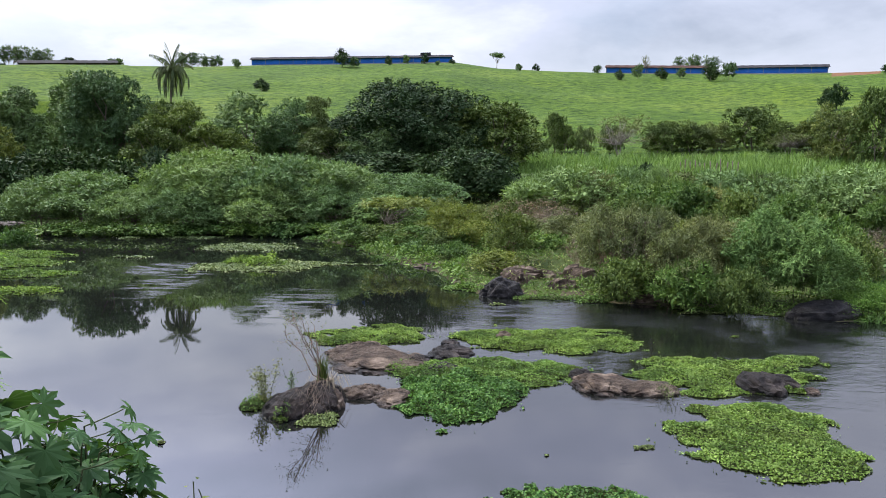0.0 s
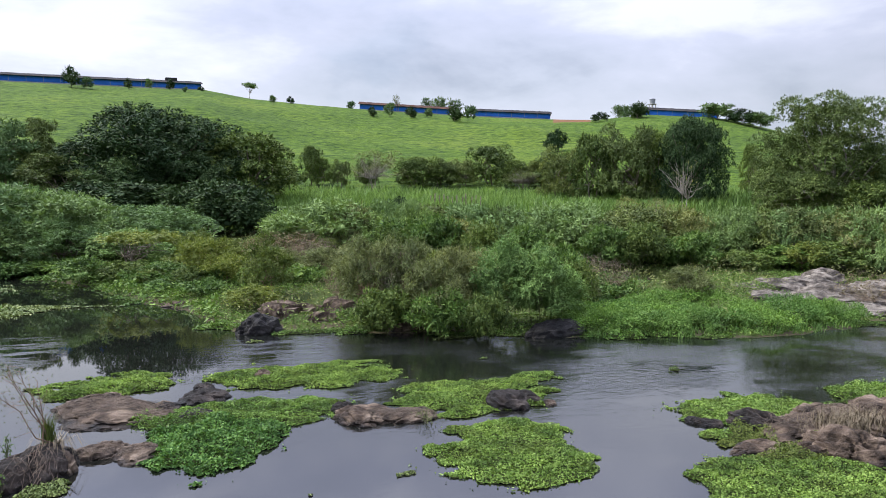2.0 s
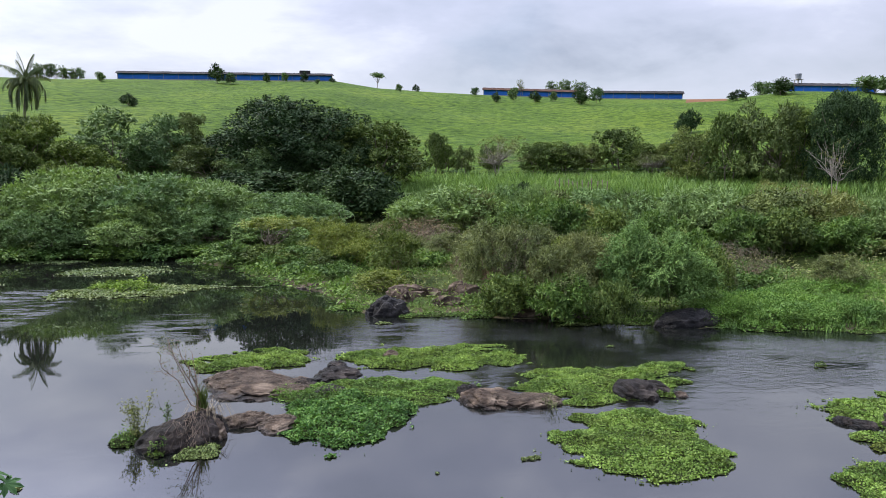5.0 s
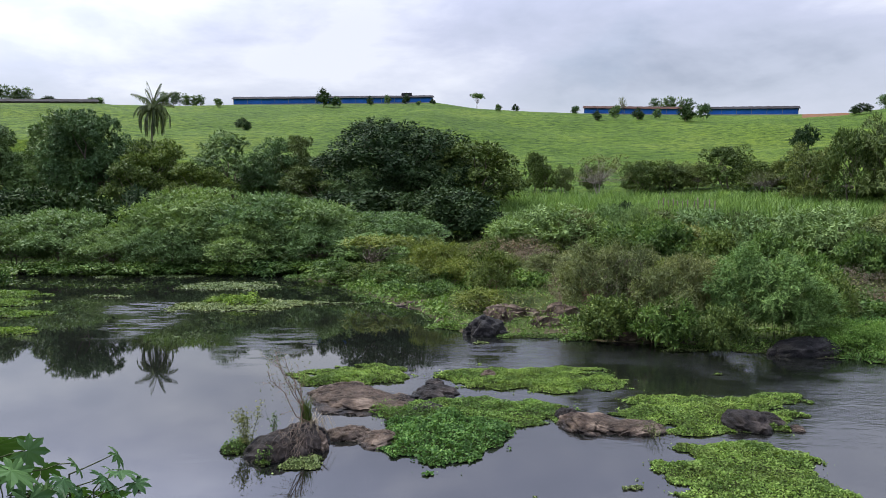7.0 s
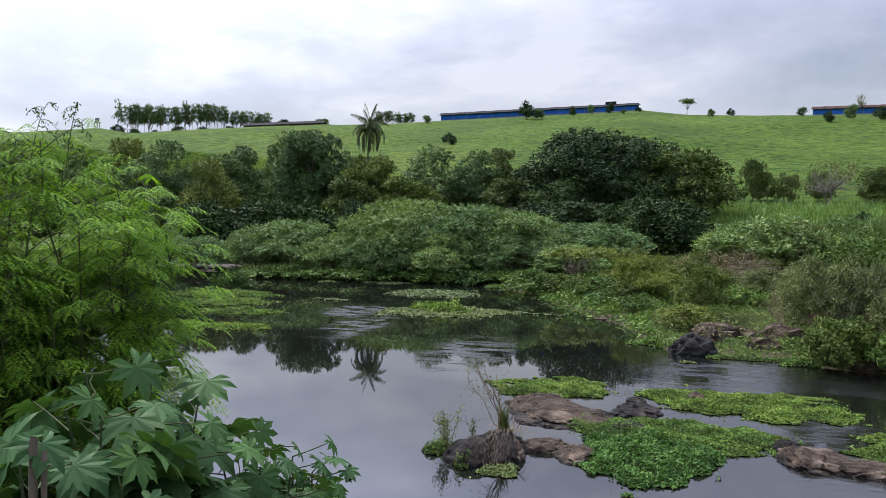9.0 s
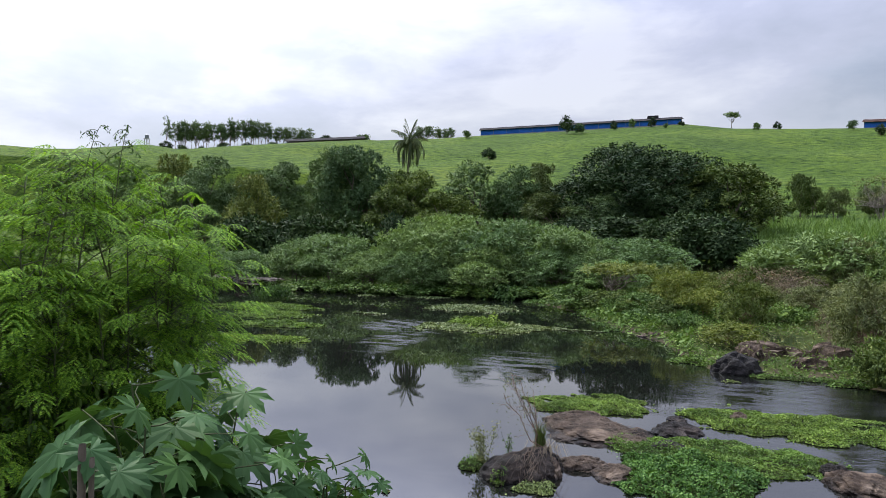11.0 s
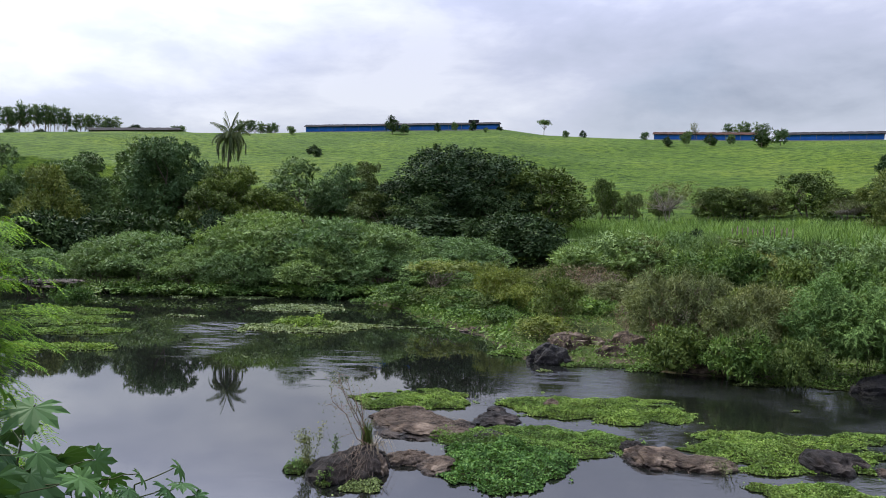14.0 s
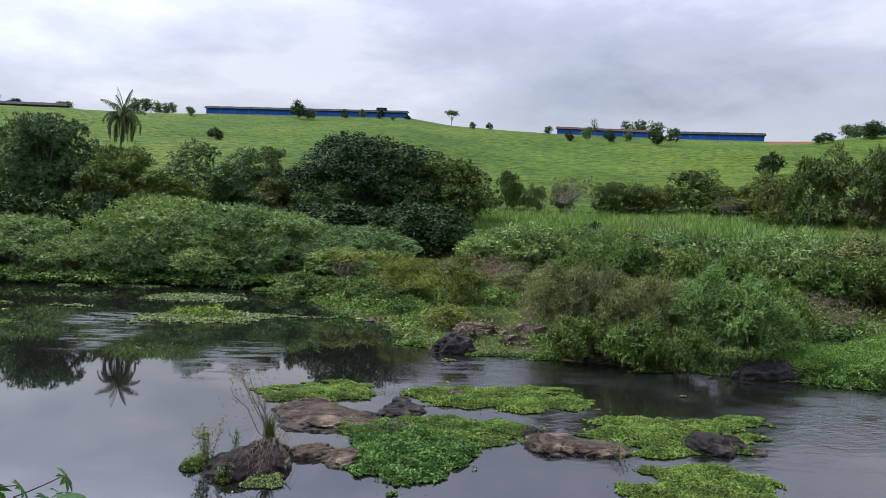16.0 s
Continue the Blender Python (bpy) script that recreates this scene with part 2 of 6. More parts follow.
def pasture_material():
    """Grazed hill grass with cattle paths along the contour."""
    m, t, bsdf = material("pasture_grass")
    link = t.links.new
    steps = place_noise(t, 1.0, 5.0, 0.7, (0.40, 0.40, 1.5))
    tufts = place_noise(t, 0.9, 6.0, 0.75)
    broad = place_noise(t, 0.018, 5.0, 0.6)
    base = ramp(t, broad, (0.35, (0.044, 0.082, 0.011)), (0.52, (0.060, 0.104, 0.013)), (0.68, (0.082, 0.122, 0.018)))
    lines = ramp(t, steps, (0.40, (0.38, 0.50, 0.46)), (0.47, (0.94, 0.96, 0.95)), (0.60, (1.42, 1.30, 1.08)))
    spots = ramp(t, tufts, (0.36, (0.58, 0.66, 0.62)), (0.52, (1.0, 1.0, 1.0)), (0.7, (1.25, 1.16, 1.0)))
    link(mixc(t, 1.0, mixc(t, 1.0, base, lines, "MULTIPLY"), spots, "MULTIPLY"), bsdf.inputs["Base Color"])
    bsdf.inputs["Roughness"].default_value = 1.0
    bsdf.inputs["Specular IOR Level"].default_value = 0.1
    total = t.nodes.new("ShaderNodeMath")
    total.operation = "ADD"
    link(steps, total.inputs[0])
    link(tufts, total.inputs[1])
    bump(t, bsdf, total.outputs[0], 0.8, 0.9)
    return m


def paint(name, colour, rough=0.6, wear=0.15, scale=0.8):
    m, t, bsdf = material(name)
    n = place_noise(t, scale, 6.0, 0.65)
    lo, hi = [c * (1 - wear) for c in colour], [min(1, c * (1 + wear)) for c in colour]
    t.links.new(ramp(t, n, (0.3, lo), (0.7, hi)), bsdf.inputs["Base Color"])
    bsdf.inputs["Roughness"].default_value = rough
    bsdf.inputs["Specular IOR Level"].default_value = 0.15
    return m


WATER = water_material()
PASTURE = pasture_material()
SOIL = soil_material("bank_soil", (0.022, 0.032, 0.010), (0.055, 0.072, 0.022))
MUD = soil_material("river_mud", (0.030, 0.028, 0.018), (0.075, 0.065, 0.042))
RED_EARTH = soil_material("red_earth", (0.10, 0.05, 0.03), (0.16, 0.085, 0.05), 0.4)
MIMOSA = leaf_material("mimosa_leaves", (0.080, 0.132, 0.034), (0.136, 0.212, 0.056), (0.190, 0.276, 0.080), 0.6, 0.2, 0.5, 0.8)
DARK_LEAF = leaf_material("dark_glossy_leaves", (0.013, 0.029, 0.009), (0.034, 0.064, 0.019), (0.076, 0.118, 0.036), 0.62, 0.04, 0.35, 1.3, 0.7, 0.05)
MID_LEAF = leaf_material("tree_leaves", (0.035, 0.060, 0.012), (0.076, 0.120, 0.024), (0.139, 0.185, 0.037), 0.6, 0.12, 0.3, 1.2)
BLUE_LEAF = leaf_material("blue_green_leaves", (0.048, 0.086, 0.025), (0.095, 0.158, 0.046), (0.155, 0.228, 0.068), 0.6, 0.08, 0.3, 1.2, 0.6)
RAIN_LEAF = leaf_material("fine_dusty_leaves", (0.044, 0.070, 0.015), (0.092, 0.132, 0.028), (0.165, 0.210, 0.052), 0.6, 0.1, 0.3, 1.3)
OLIVE_TREE_LEAF = leaf_material("olive_tree_leaves", (0.058, 0.083, 0.020), (0.103, 0.139, 0.034), (0.163, 0.196, 0.050), 0.6, 0.15, 0.3, 1.2)
YELLOW_LEAF = leaf_material("yellow_green_leaves", (0.063, 0.090, 0.018), (0.108, 0.144, 0.027), (0.180, 0.207, 0.045), 0.6, 0.3)
WILLOW_LEAF = leaf_material("olive_brown_leaves", (0.068, 0.080, 0.025), (0.136, 0.161, 0.049), (0.214, 0.233, 0.078), 0.6, 0.25, 0.9, 1.2, 0.8)
FINE_LEAF = leaf_material("fresh_green_leaves", (0.050, 0.100, 0.024), (0.108, 0.196, 0.042), (0.180, 0.280, 0.066), 0.6, 0.2, 0.9)
HERB_LEAF = leaf_material("herb_leaves", (0.036, 0.072, 0.015), (0.071, 0.134, 0.024), (0.134, 0.208, 0.046), 0.55, 0.2, 0.8)
DRY_LEAF = leaf_material("dry_twig_leaves", (0.08, 0.06, 0.04), (0.14, 0.115, 0.065), (0.20, 0.18, 0.10), 0.8, 0.2)
MAT_LEAF = leaf_material("floating_leaves", (0.046, 0.090, 0.014), (0.118, 0.200, 0.036), (0.200, 0.295, 0.068), 0.5, 0.3, 1.3, 1.8, 1.0, 0.05, (0.085, 0.115, 0.026))
MAT_BLUE = leaf_material("broad_floating_leaves", (0.024, 0.066, 0.013), (0.055, 0.128, 0.022), (0.120, 0.222, 0.046), 0.5, 0.2, 1.6, 1.4, 1.0, 0.08)
MAT_PALE = leaf_material("pale_floating_leaves", (0.070, 0.105, 0.024), (0.128, 0.178, 0.044), (0.20, 0.25, 0.075), 0.6, 0.1, 1.2, 1.0, 1.0, 0.2)
GRASS_LEAF = leaf_material("waterside_grass_leaves", (0.045, 0.099, 0.018), (0.086, 0.171, 0.029), (0.153, 0.252, 0.054), 0.55, 0.2, 0.9, 1.2)
CANE_LEAF = leaf_material("cane_leaves", (0.085, 0.150, 0.030), (0.150, 0.245, 0.046), (0.235, 0.340, 0.080), 0.6, 0.3, 0.3)
PALM_LEAF = leaf_material("palm_leaves", (0.05, 0.07, 0.022), (0.085, 0.115, 0.034), (0.15, 0.175, 0.055), 0.5, 0.12)
CASTOR_LEAF = leaf_material("castor_leaves", (0.034, 0.080, 0.023), (0.060, 0.124, 0.032), (0.104, 0.182, 0.044), 0.5, 0.32, 2.0, 1.0, 1.0, 0.06)
FEATHER_LEAF = leaf_material("feathery_leaves", (0.046, 0.112, 0.016), (0.098, 0.208, 0.023), (0.215, 0.370, 0.034), 0.7, 0.5, 1.2, 1.2, 1.0, 0.05)
BARK = bark_material("grey_brown_bark", (0.09, 0.07, 0.05), (0.20, 0.17, 0.13))
GREY_BARK = bark_material("weathered_grey_bark", (0.14, 0.12, 0.10), (0.27, 0.24, 0.20))
TWIG = bark_material("reddish_twigs", (0.10, 0.06, 0.04), (0.22, 0.14, 0.09), 12)
DRY_TWIG = bark_material("dry_tan_twigs", (0.13, 0.095, 0.06), (0.27, 0.21, 0.14), 12)
STEM = bark_material("green_stem", (0.035, 0.05, 0.018), (0.085, 0.095, 0.035), 12)
STRAW = bark_material("dry_grass", (0.09, 0.07, 0.042), (0.18, 0.145, 0.09), 12)
PINK_ROCK = rock_material("weathered_gneiss", (0.026, 0.019, 0.014), (0.096, 0.070, 0.051), (0.19, 0.146, 0.110))
DARK_ROCK = rock_material("wet_dark_rock", (0.008, 0.007, 0.006), (0.021, 0.017, 0.015), (0.056, 0.045, 0.038), 0.15)
BLACK_ROCK = rock_material("black_wet_rock", (0.006, 0.006, 0.006), (0.012, 0.011, 0.011), (0.04, 0.037, 0.035), 0.3)
PALE_ROCK = rock_material("pale_granite", (0.040, 0.035, 0.030), (0.110, 0.095, 0.080), (0.22, 0.195, 0.165))
BLUE = paint("blue_curtain", (0.02, 0.11, 0.42), 0.7, 0.25, 0.15)
ROOF = paint("fibre_cement_roof", (0.034, 0.032, 0.033), 0.85, 0.3, 0.3)
RUST_ROOF = paint("rusty_roof", (0.062, 0.036, 0.028), 0.85, 0.35, 0.3)
WHITE = paint("limewashed_wall", (0.62, 0.60, 0.56), 0.9, 0.2)
CONCRETE = paint("weathered_concrete", (0.36, 0.35, 0.32), 0.9, 0.3)
GREY_METAL = paint("grey_tank", (0.22, 0.23, 0.25), 0.5, 0.2)
OLD_WOOD = bark_material("old_fence_wood", (0.055, 0.042, 0.032), (0.19, 0.155, 0.125), 9)
for rough in (ROOF, RUST_ROOF, OLD_WOOD):
    rough.node_tree.nodes["Principled BSDF"].inputs["Specular IOR Level"].default_value = 0.02


# ---- mesh helpers ----
def np_mesh(name, verts, faces, mats, index=None, smooth=False):
    """A mesh from arrays; faces all have the same number of corners, or are a list of such arrays."""
    sets = faces if isinstance(faces, list) else [faces]
    me = bpy.data.meshes.new(name)
    verts = np.asarray(verts, np.float32)
    me.vertices.add(len(verts))
    me.vertices.foreach_set("co", verts.ravel())
    total = sum(f.size for f in sets)
    me.loops.add(total)
    me.loops.foreach_set("vertex_index", np.concatenate([f.ravel() for f in sets]).astype(np.int32))
    size = np.concatenate([np.full(len(f), f.shape[1]) for f in sets]).astype(np.int32)
    me.polygons.add(len(size))
    me.polygons.foreach_set("loop_start", np.concatenate([[0], np.cumsum(size)[:-1]]).astype(np.int32))
    if index is not None:
        me.polygons.foreach_set("material_index", np.asarray(index, np.int32))
    if smooth:
        me.polygons.foreach_set("use_smooth", np.ones(len(size), bool))
    for m in mats:
        me.materials.append(m)
    me.update(calc_edges=True)
    return me


def part(name, me, parent, label=""):
    """Links a mesh as one object under a thing or a part."""
    ob = new(name, me)
    ob.parent = parent
    if label:
        ob["label"] = label
    return ob


def bm_part(name, bm, mat, parent, label="", smooth=False):
    me = bpy.data.meshes.new(name)
    bm.to_mesh(me)
    bm.free()
    me.materials.append(mat)
    if smooth:
        me.polygons.foreach_set("use_smooth", np.ones(len(me.polygons), bool))
    return part(name, me, parent, label)


def box(bm, x0, x1, y0, y1, z0, z1, bevel=0.0):
    made = bmesh.ops.create_cube(bm, size=1, matrix=Matrix.LocRotScale(((x0 + x1) / 2, (y0 + y1) / 2, (z0 + z1) / 2), None, (x1 - x0, y1 - y0, z1 - z0)))
    if bevel:
        edges = list({e for v in made["verts"] for e in v.link_edges})
        bmesh.ops.bevel(bm, geom=edges, offset=bevel, segments=1, affect="EDGES")


def unit(v):
    return v / np.maximum(np.linalg.norm(v, axis=-1, keepdims=True), 1e-9)


def tubes(paths, sides=5):
    """Verts and quads of tapered tubes; each path is an array of rows x, y, z, radius."""
    V, F, base = [], [], 0
    ring = np.linspace(0, 2 * np.pi, sides, endpoint=False)
    for p in paths:
        p = np.asarray(p, float)
        d = unit(np.gradient(p[:, :3], axis=0))
        ref = np.where(np.abs(d[:, 2:3]) > 0.9, [[1.0, 0, 0]], [[0, 0, 1.0]])
        a = unit(np.cross(d, ref))
        c = np.cross(d, a)
        v = p[:, None, :3] + p[:, None, 3:4] * (np.cos(ring)[None, :, None] * a[:, None] + np.sin(ring)[None, :, None] * c[:, None])
        n = len(p)
        i = np.arange(n - 1)[:, None] * sides + np.arange(sides)[None]
        j = np.arange(n - 1)[:, None] * sides + (np.arange(sides)[None] + 1) % sides
        F.append(np.stack([i, j, j + sides, i + sides], -1).reshape(-1, 4) + base)
        V.append(v.reshape(-1, 3))
        base += n * sides
    return np.concatenate(V), np.concatenate(F)


def bent(rng, a, b, r0, r1, n=5, wiggle=0.12):
    """A branch from a to b that sags and wavers."""
    a, b = np.asarray(a, float), np.asarray(b, float)
    s = np.linspace(0, 1, n)[:, None]
    p = a + (b - a) * s
    length = np.linalg.norm(b - a)
    p[1:-1] += rng.normal(0, wiggle * length / 3, (n - 2, 3))
    return np.concatenate([p, r0 + (r1 - r0) * s], 1)


def leaf_quads(P, N, length, width, rng, droop=0.25, fold=0.15, simple=False):
    """One folded, pointed leaf at each point P, facing N; simple leaves are plain blades."""
    n = len(P)
    L = length * rng.uniform(0.65, 1.3, (n, 1))
    W = width * rng.uniform(0.7, 1.25, (n, 1))
    N = unit(N + rng.normal(0, 0.35, (n, 3)))
    a = unit(np.cross(N, rng.normal(0, 1, (n, 3))))
    a = unit(a + np.array([0, 0, -droop]))
    side = unit(np.cross(N, a))
    if simple:
        v = np.stack([P - side * W / 2, P + side * W / 2, P + a * L], 1).reshape(-1, 3)
        return v, np.arange(3 * n).reshape(-1, 3)
    mid = P + a * L * 0.45
    up = N * W * fold
    v = np.stack([P - up, mid + side * W / 2 + up, P + a * L - up, mid - side * W / 2 + up], 1).reshape(-1, 3)
    return v, np.arange(4 * n).reshape(-1, 4)


def lobes_of(rng, n, rx, ry, rz, zc, size, low=-0.35):
    """Centres and radii of the leaf clumps that make up a crown."""
    out = []
    while len(out) < n:
        d = rng.normal(0, 1, 3)
        d /= np.linalg.norm(d)
        if d[2] < low:
            continue
        k = rng.uniform(0.7, 1.0) if rng.random() < 0.8 else rng.uniform(0.3, 0.7)
        s = size * rng.uniform(0.6, 1.3)
        out.append((d[0] * rx * k, d[1] * ry * k, zc + d[2] * rz * k, s))
    return np.array(out)


def leaf_set(P, axis, face, length, width, rng, kite=False):
    """A leaf at each point P that grows along axis and faces face: a folded kite or a plain blade."""
    n = len(P)
    L = length * rng.uniform(0.7, 1.25, (n, 1))
    W = width * rng.uniform(0.75, 1.2, (n, 1))
    side = unit(np.cross(face, axis))
    if kite:
        mid = P + axis * L * 0.45 + face * W * 0.12
        v = np.stack([P, mid + side * W / 2, P + axis * L, mid - side * W / 2], 1)
        return v.reshape(-1, 3), np.arange(4 * n).reshape(-1, 4)
    v = np.stack([P - side * W / 2, P + side * W / 2, P + axis * L], 1)
    return v.reshape(-1, 3), np.arange(3 * n).reshape(-1, 3)


def tuft_crown(rng, lobes, count, leaf, flat, droop, depth, tuft, per, style, kite):
    """Leaves in tufts over the clumps of a crown: round rosettes, or flat feathery sprays."""
    n = max(8, count // per)
    w = lobes[:, 3] ** 2
    who = rng.choice(len(lobes), n * 3, p=w / w.sum())
    squash = np.array([1, 1, flat])
    d = unit(rng.normal(0, 1, (n * 3, 3)) + np.array([0, 0, 0.4]))
    d[:, 2] = np.where(d[:, 2] < -0.25, -d[:, 2], d[:, 2])
    c = lobes[who, :3] + d * lobes[who, 3:4] * (1 - depth * rng.random((n * 3, 1)) ** 2) * squash
    # tufts buried in a neighbouring clump get no light and are bare
    away = np.linalg.norm((c[:, None] - lobes[None, :, :3]) / squash, axis=2) / lobes[None, :, 3]
    away[np.arange(n * 3), who] = 9
    keep = away.min(1) > 0.62
    c, d = np.repeat(c[keep][:n], per, axis=0), np.repeat(d[keep][:n], per, axis=0)
    m = len(c)
    up = np.array([0, 0, 1.0])
    if style == "spray":
        h = d * np.array([1, 1, 0]) + np.repeat(rng.normal(0, 0.5, (m // per, 3)), per, axis=0) + up * 0.45
        h = unit(h)
        side = unit(np.cross(h, up))
        q = np.tile(np.linspace(0, 1, per), m // per)[:, None]
        sign = np.where(np.arange(m) % 2, 1.0, -1.0)[:, None]
        P = c + h * (q - 0.35) * 2 * tuft - up * 0.6 * q * q * tuft
        axis = unit(h * 0.65 + side * sign * (0.85 - 0.5 * q) - up * (0.1 + droop) + rng.normal(0, 0.12, (m, 3)))
        face = unit(up * 0.55 + d * 0.75 + rng.normal(0, 0.36, (m, 3)))
    else:
        a = unit(d * 0.7 + rng.normal(0, 0.75, (m, 3)))
        P = c + a * tuft * rng.uniform(0.05, 0.85, (m, 1))
        axis = unit(a - up * droop + rng.normal(0, 0.2, (m, 3)))
        face = unit(up * 0.3 + d * 0.8 + rng.normal(0, 0.36, (m, 3)))
    v, f = leaf_set(P, axis, face, leaf[0], leaf[1], rng, kite)
    # older leaves inside close the view through the crown
    k = m // 7
    pick = lobes[rng.choice(len(lobes), k)]
    d = unit(rng.normal(0, 1, (k, 3)))
    at = pick[:, :3] * np.array([0.85, 0.85, 1.0]) + d * pick[:, 3:4] * rng.random((k, 1)) * 0.55 * squash
    v2, f2 = leaf_set(at, unit(rng.normal(0, 1, (k, 3))), d, leaf[0] * 1.5, leaf[1] * 2.0, rng, kite)
    return np.concatenate([v, v2]), np.concatenate([f, f2 + len(v)])


PLANTS = {}


def plant(kind, seed, w, h, count, leaf, leaf_mat, bark, lobes, lobe, trunk, label, category, flat=0.7, low=-0.35, zc=0.55, depth=0.3, limbs=9, stems=1, spread=0.05, droop=0.25, rz=0.45, tuft=0.3, per=10, style="ball", kite=False):
    """A tree or shrub of width w and height h: trunk and limbs, and a crown of leaves."""
    rng = np.random.default_rng(seed)
    top = new(kind)
    tagged(top, label, category)
    L = lobes_of(rng, lobes, w / 2 - lobe * 0.6, w / 2 - lobe * 0.6, h * rz, h * zc, lobe, low)
    L[:, 2] = np.clip(L[:, 2], lobe * 0.35, h - lobe * 0.6)
    v, f = tuft_crown(rng, L, count, leaf, flat, droop, depth, tuft, per, style, kite)
    v[:, 2] = np.maximum(v[:, 2], 0.03)
    paths = []
    for k in range(stems):
        ang = rng.uniform(0, 2 * np.pi)
        foot = np.array([math.cos(ang), math.sin(ang), 0]) * spread * w * (stems > 1)
        fork = np.array([foot[0] * 2.2 + rng.normal(0, 0.03 * w), foot[1] * 2.2 + rng.normal(0, 0.03 * w), h * rng.uniform(0.25, 0.38)])
        paths.append(bent(rng, (*foot[:2], -0.3), fork, trunk, trunk * 0.7, 5, 0.06))
        for q in rng.permutation(len(L))[:limbs]:
            paths.append(bent(rng, fork, L[q, :3], trunk * 0.5, trunk * 0.1, 5, 0.16))
    bv, bf = tubes(paths, 4)
    part("wood" if stems > 1 else "trunk", np_mesh(kind + "_wood", bv, bf, [bark], smooth=True), top)
    part("crown", np_mesh(kind + "_crown", v, f, [leaf_mat]), top)
    PLANTS.setdefault(kind, []).append([top, w, h, False])
    return top


def sow(kind, rows, rng, group="", sink=0.1, least=0.0, squash=None):
    """Plants of one kind at rows of x, y, width, height, standing on the ground."""
    kinds = PLANTS[kind]
    for k, (x, y, w, h) in enumerate(rows):
        entry = kinds[k % len(kinds)]
        ob, w0, h0, used = entry
        h = max(h, least)
        z = max(float(ground_z(x, y)), 0.0) - sink
        m = pose(x, y, z, 0, 0, rng.uniform(0, 360)) @ Matrix.Diagonal((w / w0, w / w0, (h + sink) / h0, 1))
        if used:
            ob = copy_thing(ob, m @ Matrix.Diagonal((1 / ob.scale[0], 1 / ob.scale[1], 1 / ob.scale[2], 1)))
        else:
            ob.matrix_basis = m
            entry[3] = True
        if group:
            ob["group"] = group


# ---- the lie of the land ----
SHORE_X = (-90, -52, -37, -33.8, -27.6, -23, -17.4, -13.2, -9.4, -4.8, -2.2, -0.3, 0.6, 1.5, 4.3, 5.7, 8.1, 10.8, 12.5, 14.8, 17.5, 21.2, 24.7, 26.2, 60)
SHORE_Y = (84, 73.9, 57.2, 56.4, 52.5, 51.4, 49.4, 50.3, 48.9, 40.4, 34.5, 32, 27.6, 25.5, 25.2, 23.9, 23.4, 22.4, 21.2, 21.1, 19.8, 19.5, 20, 20.6, 22)
RIDGE_B = (-180.0, -75.0, -48.8, -46.8, -44.3, -41.7, -39.4, -33.6, -29.2, -24.7, -24.0, -18.8, -15.0, -7.0, 0.9, 4.6, 12.9, 20.3, 28.3, 32.3, 36.2, 40.8, 42.9, 46.0, 49.4, 52.8, 75.0, 180.0)
RIDGE_Z = (30.0, 44.0, 39.0, 39.8, 41.9, 44.0, 42.5, 46.6, 49.3, 51.2, 51.0, 52.6, 54.4, 56.9, 58.4, 55.3, 52.7, 50.9, 48.7, 48.1, 50.0, 48.0, 45.8, 40.6, 32.6, 27.2, 25.0, 30.0)
RIDGE_R = 335.0


def vnoise(x, y, seed=0):
    """Smooth value noise in -1..1 over arrays."""
    xi, yi = np.floor(x).astype(np.int64), np.floor(y).astype(np.int64)
    fx, fy = x - xi, y - yi
    fx, fy = fx * fx * (3 - 2 * fx), fy * fy * (3 - 2 * fy)

    def lattice(a, b):
        n = (a * 374761393 + b * 668265263 + seed * 974711) & 0xFFFFFFFF
        n = ((n ^ (n >> 13)) * 1274126177) & 0xFFFFFFFF
        n = n ^ (n >> 16)
        return (n & 0xFFFF) / 32767.5 - 1

    top = lattice(xi, yi) * (1 - fx) + lattice(xi + 1, yi) * fx
    low = lattice(xi, yi + 1) * (1 - fx) + lattice(xi + 1, yi + 1) * fx
    return top * (1 - fy) + low * fy


def fractal(x, y, seed=0, octaves=4):
    total, amp = 0.0, 0.5
    for k in range(octaves):
        total = total + amp * vnoise(x * 2 ** k, y * 2 ** k, seed + 17 * k)
        amp *= 0.5
    return total


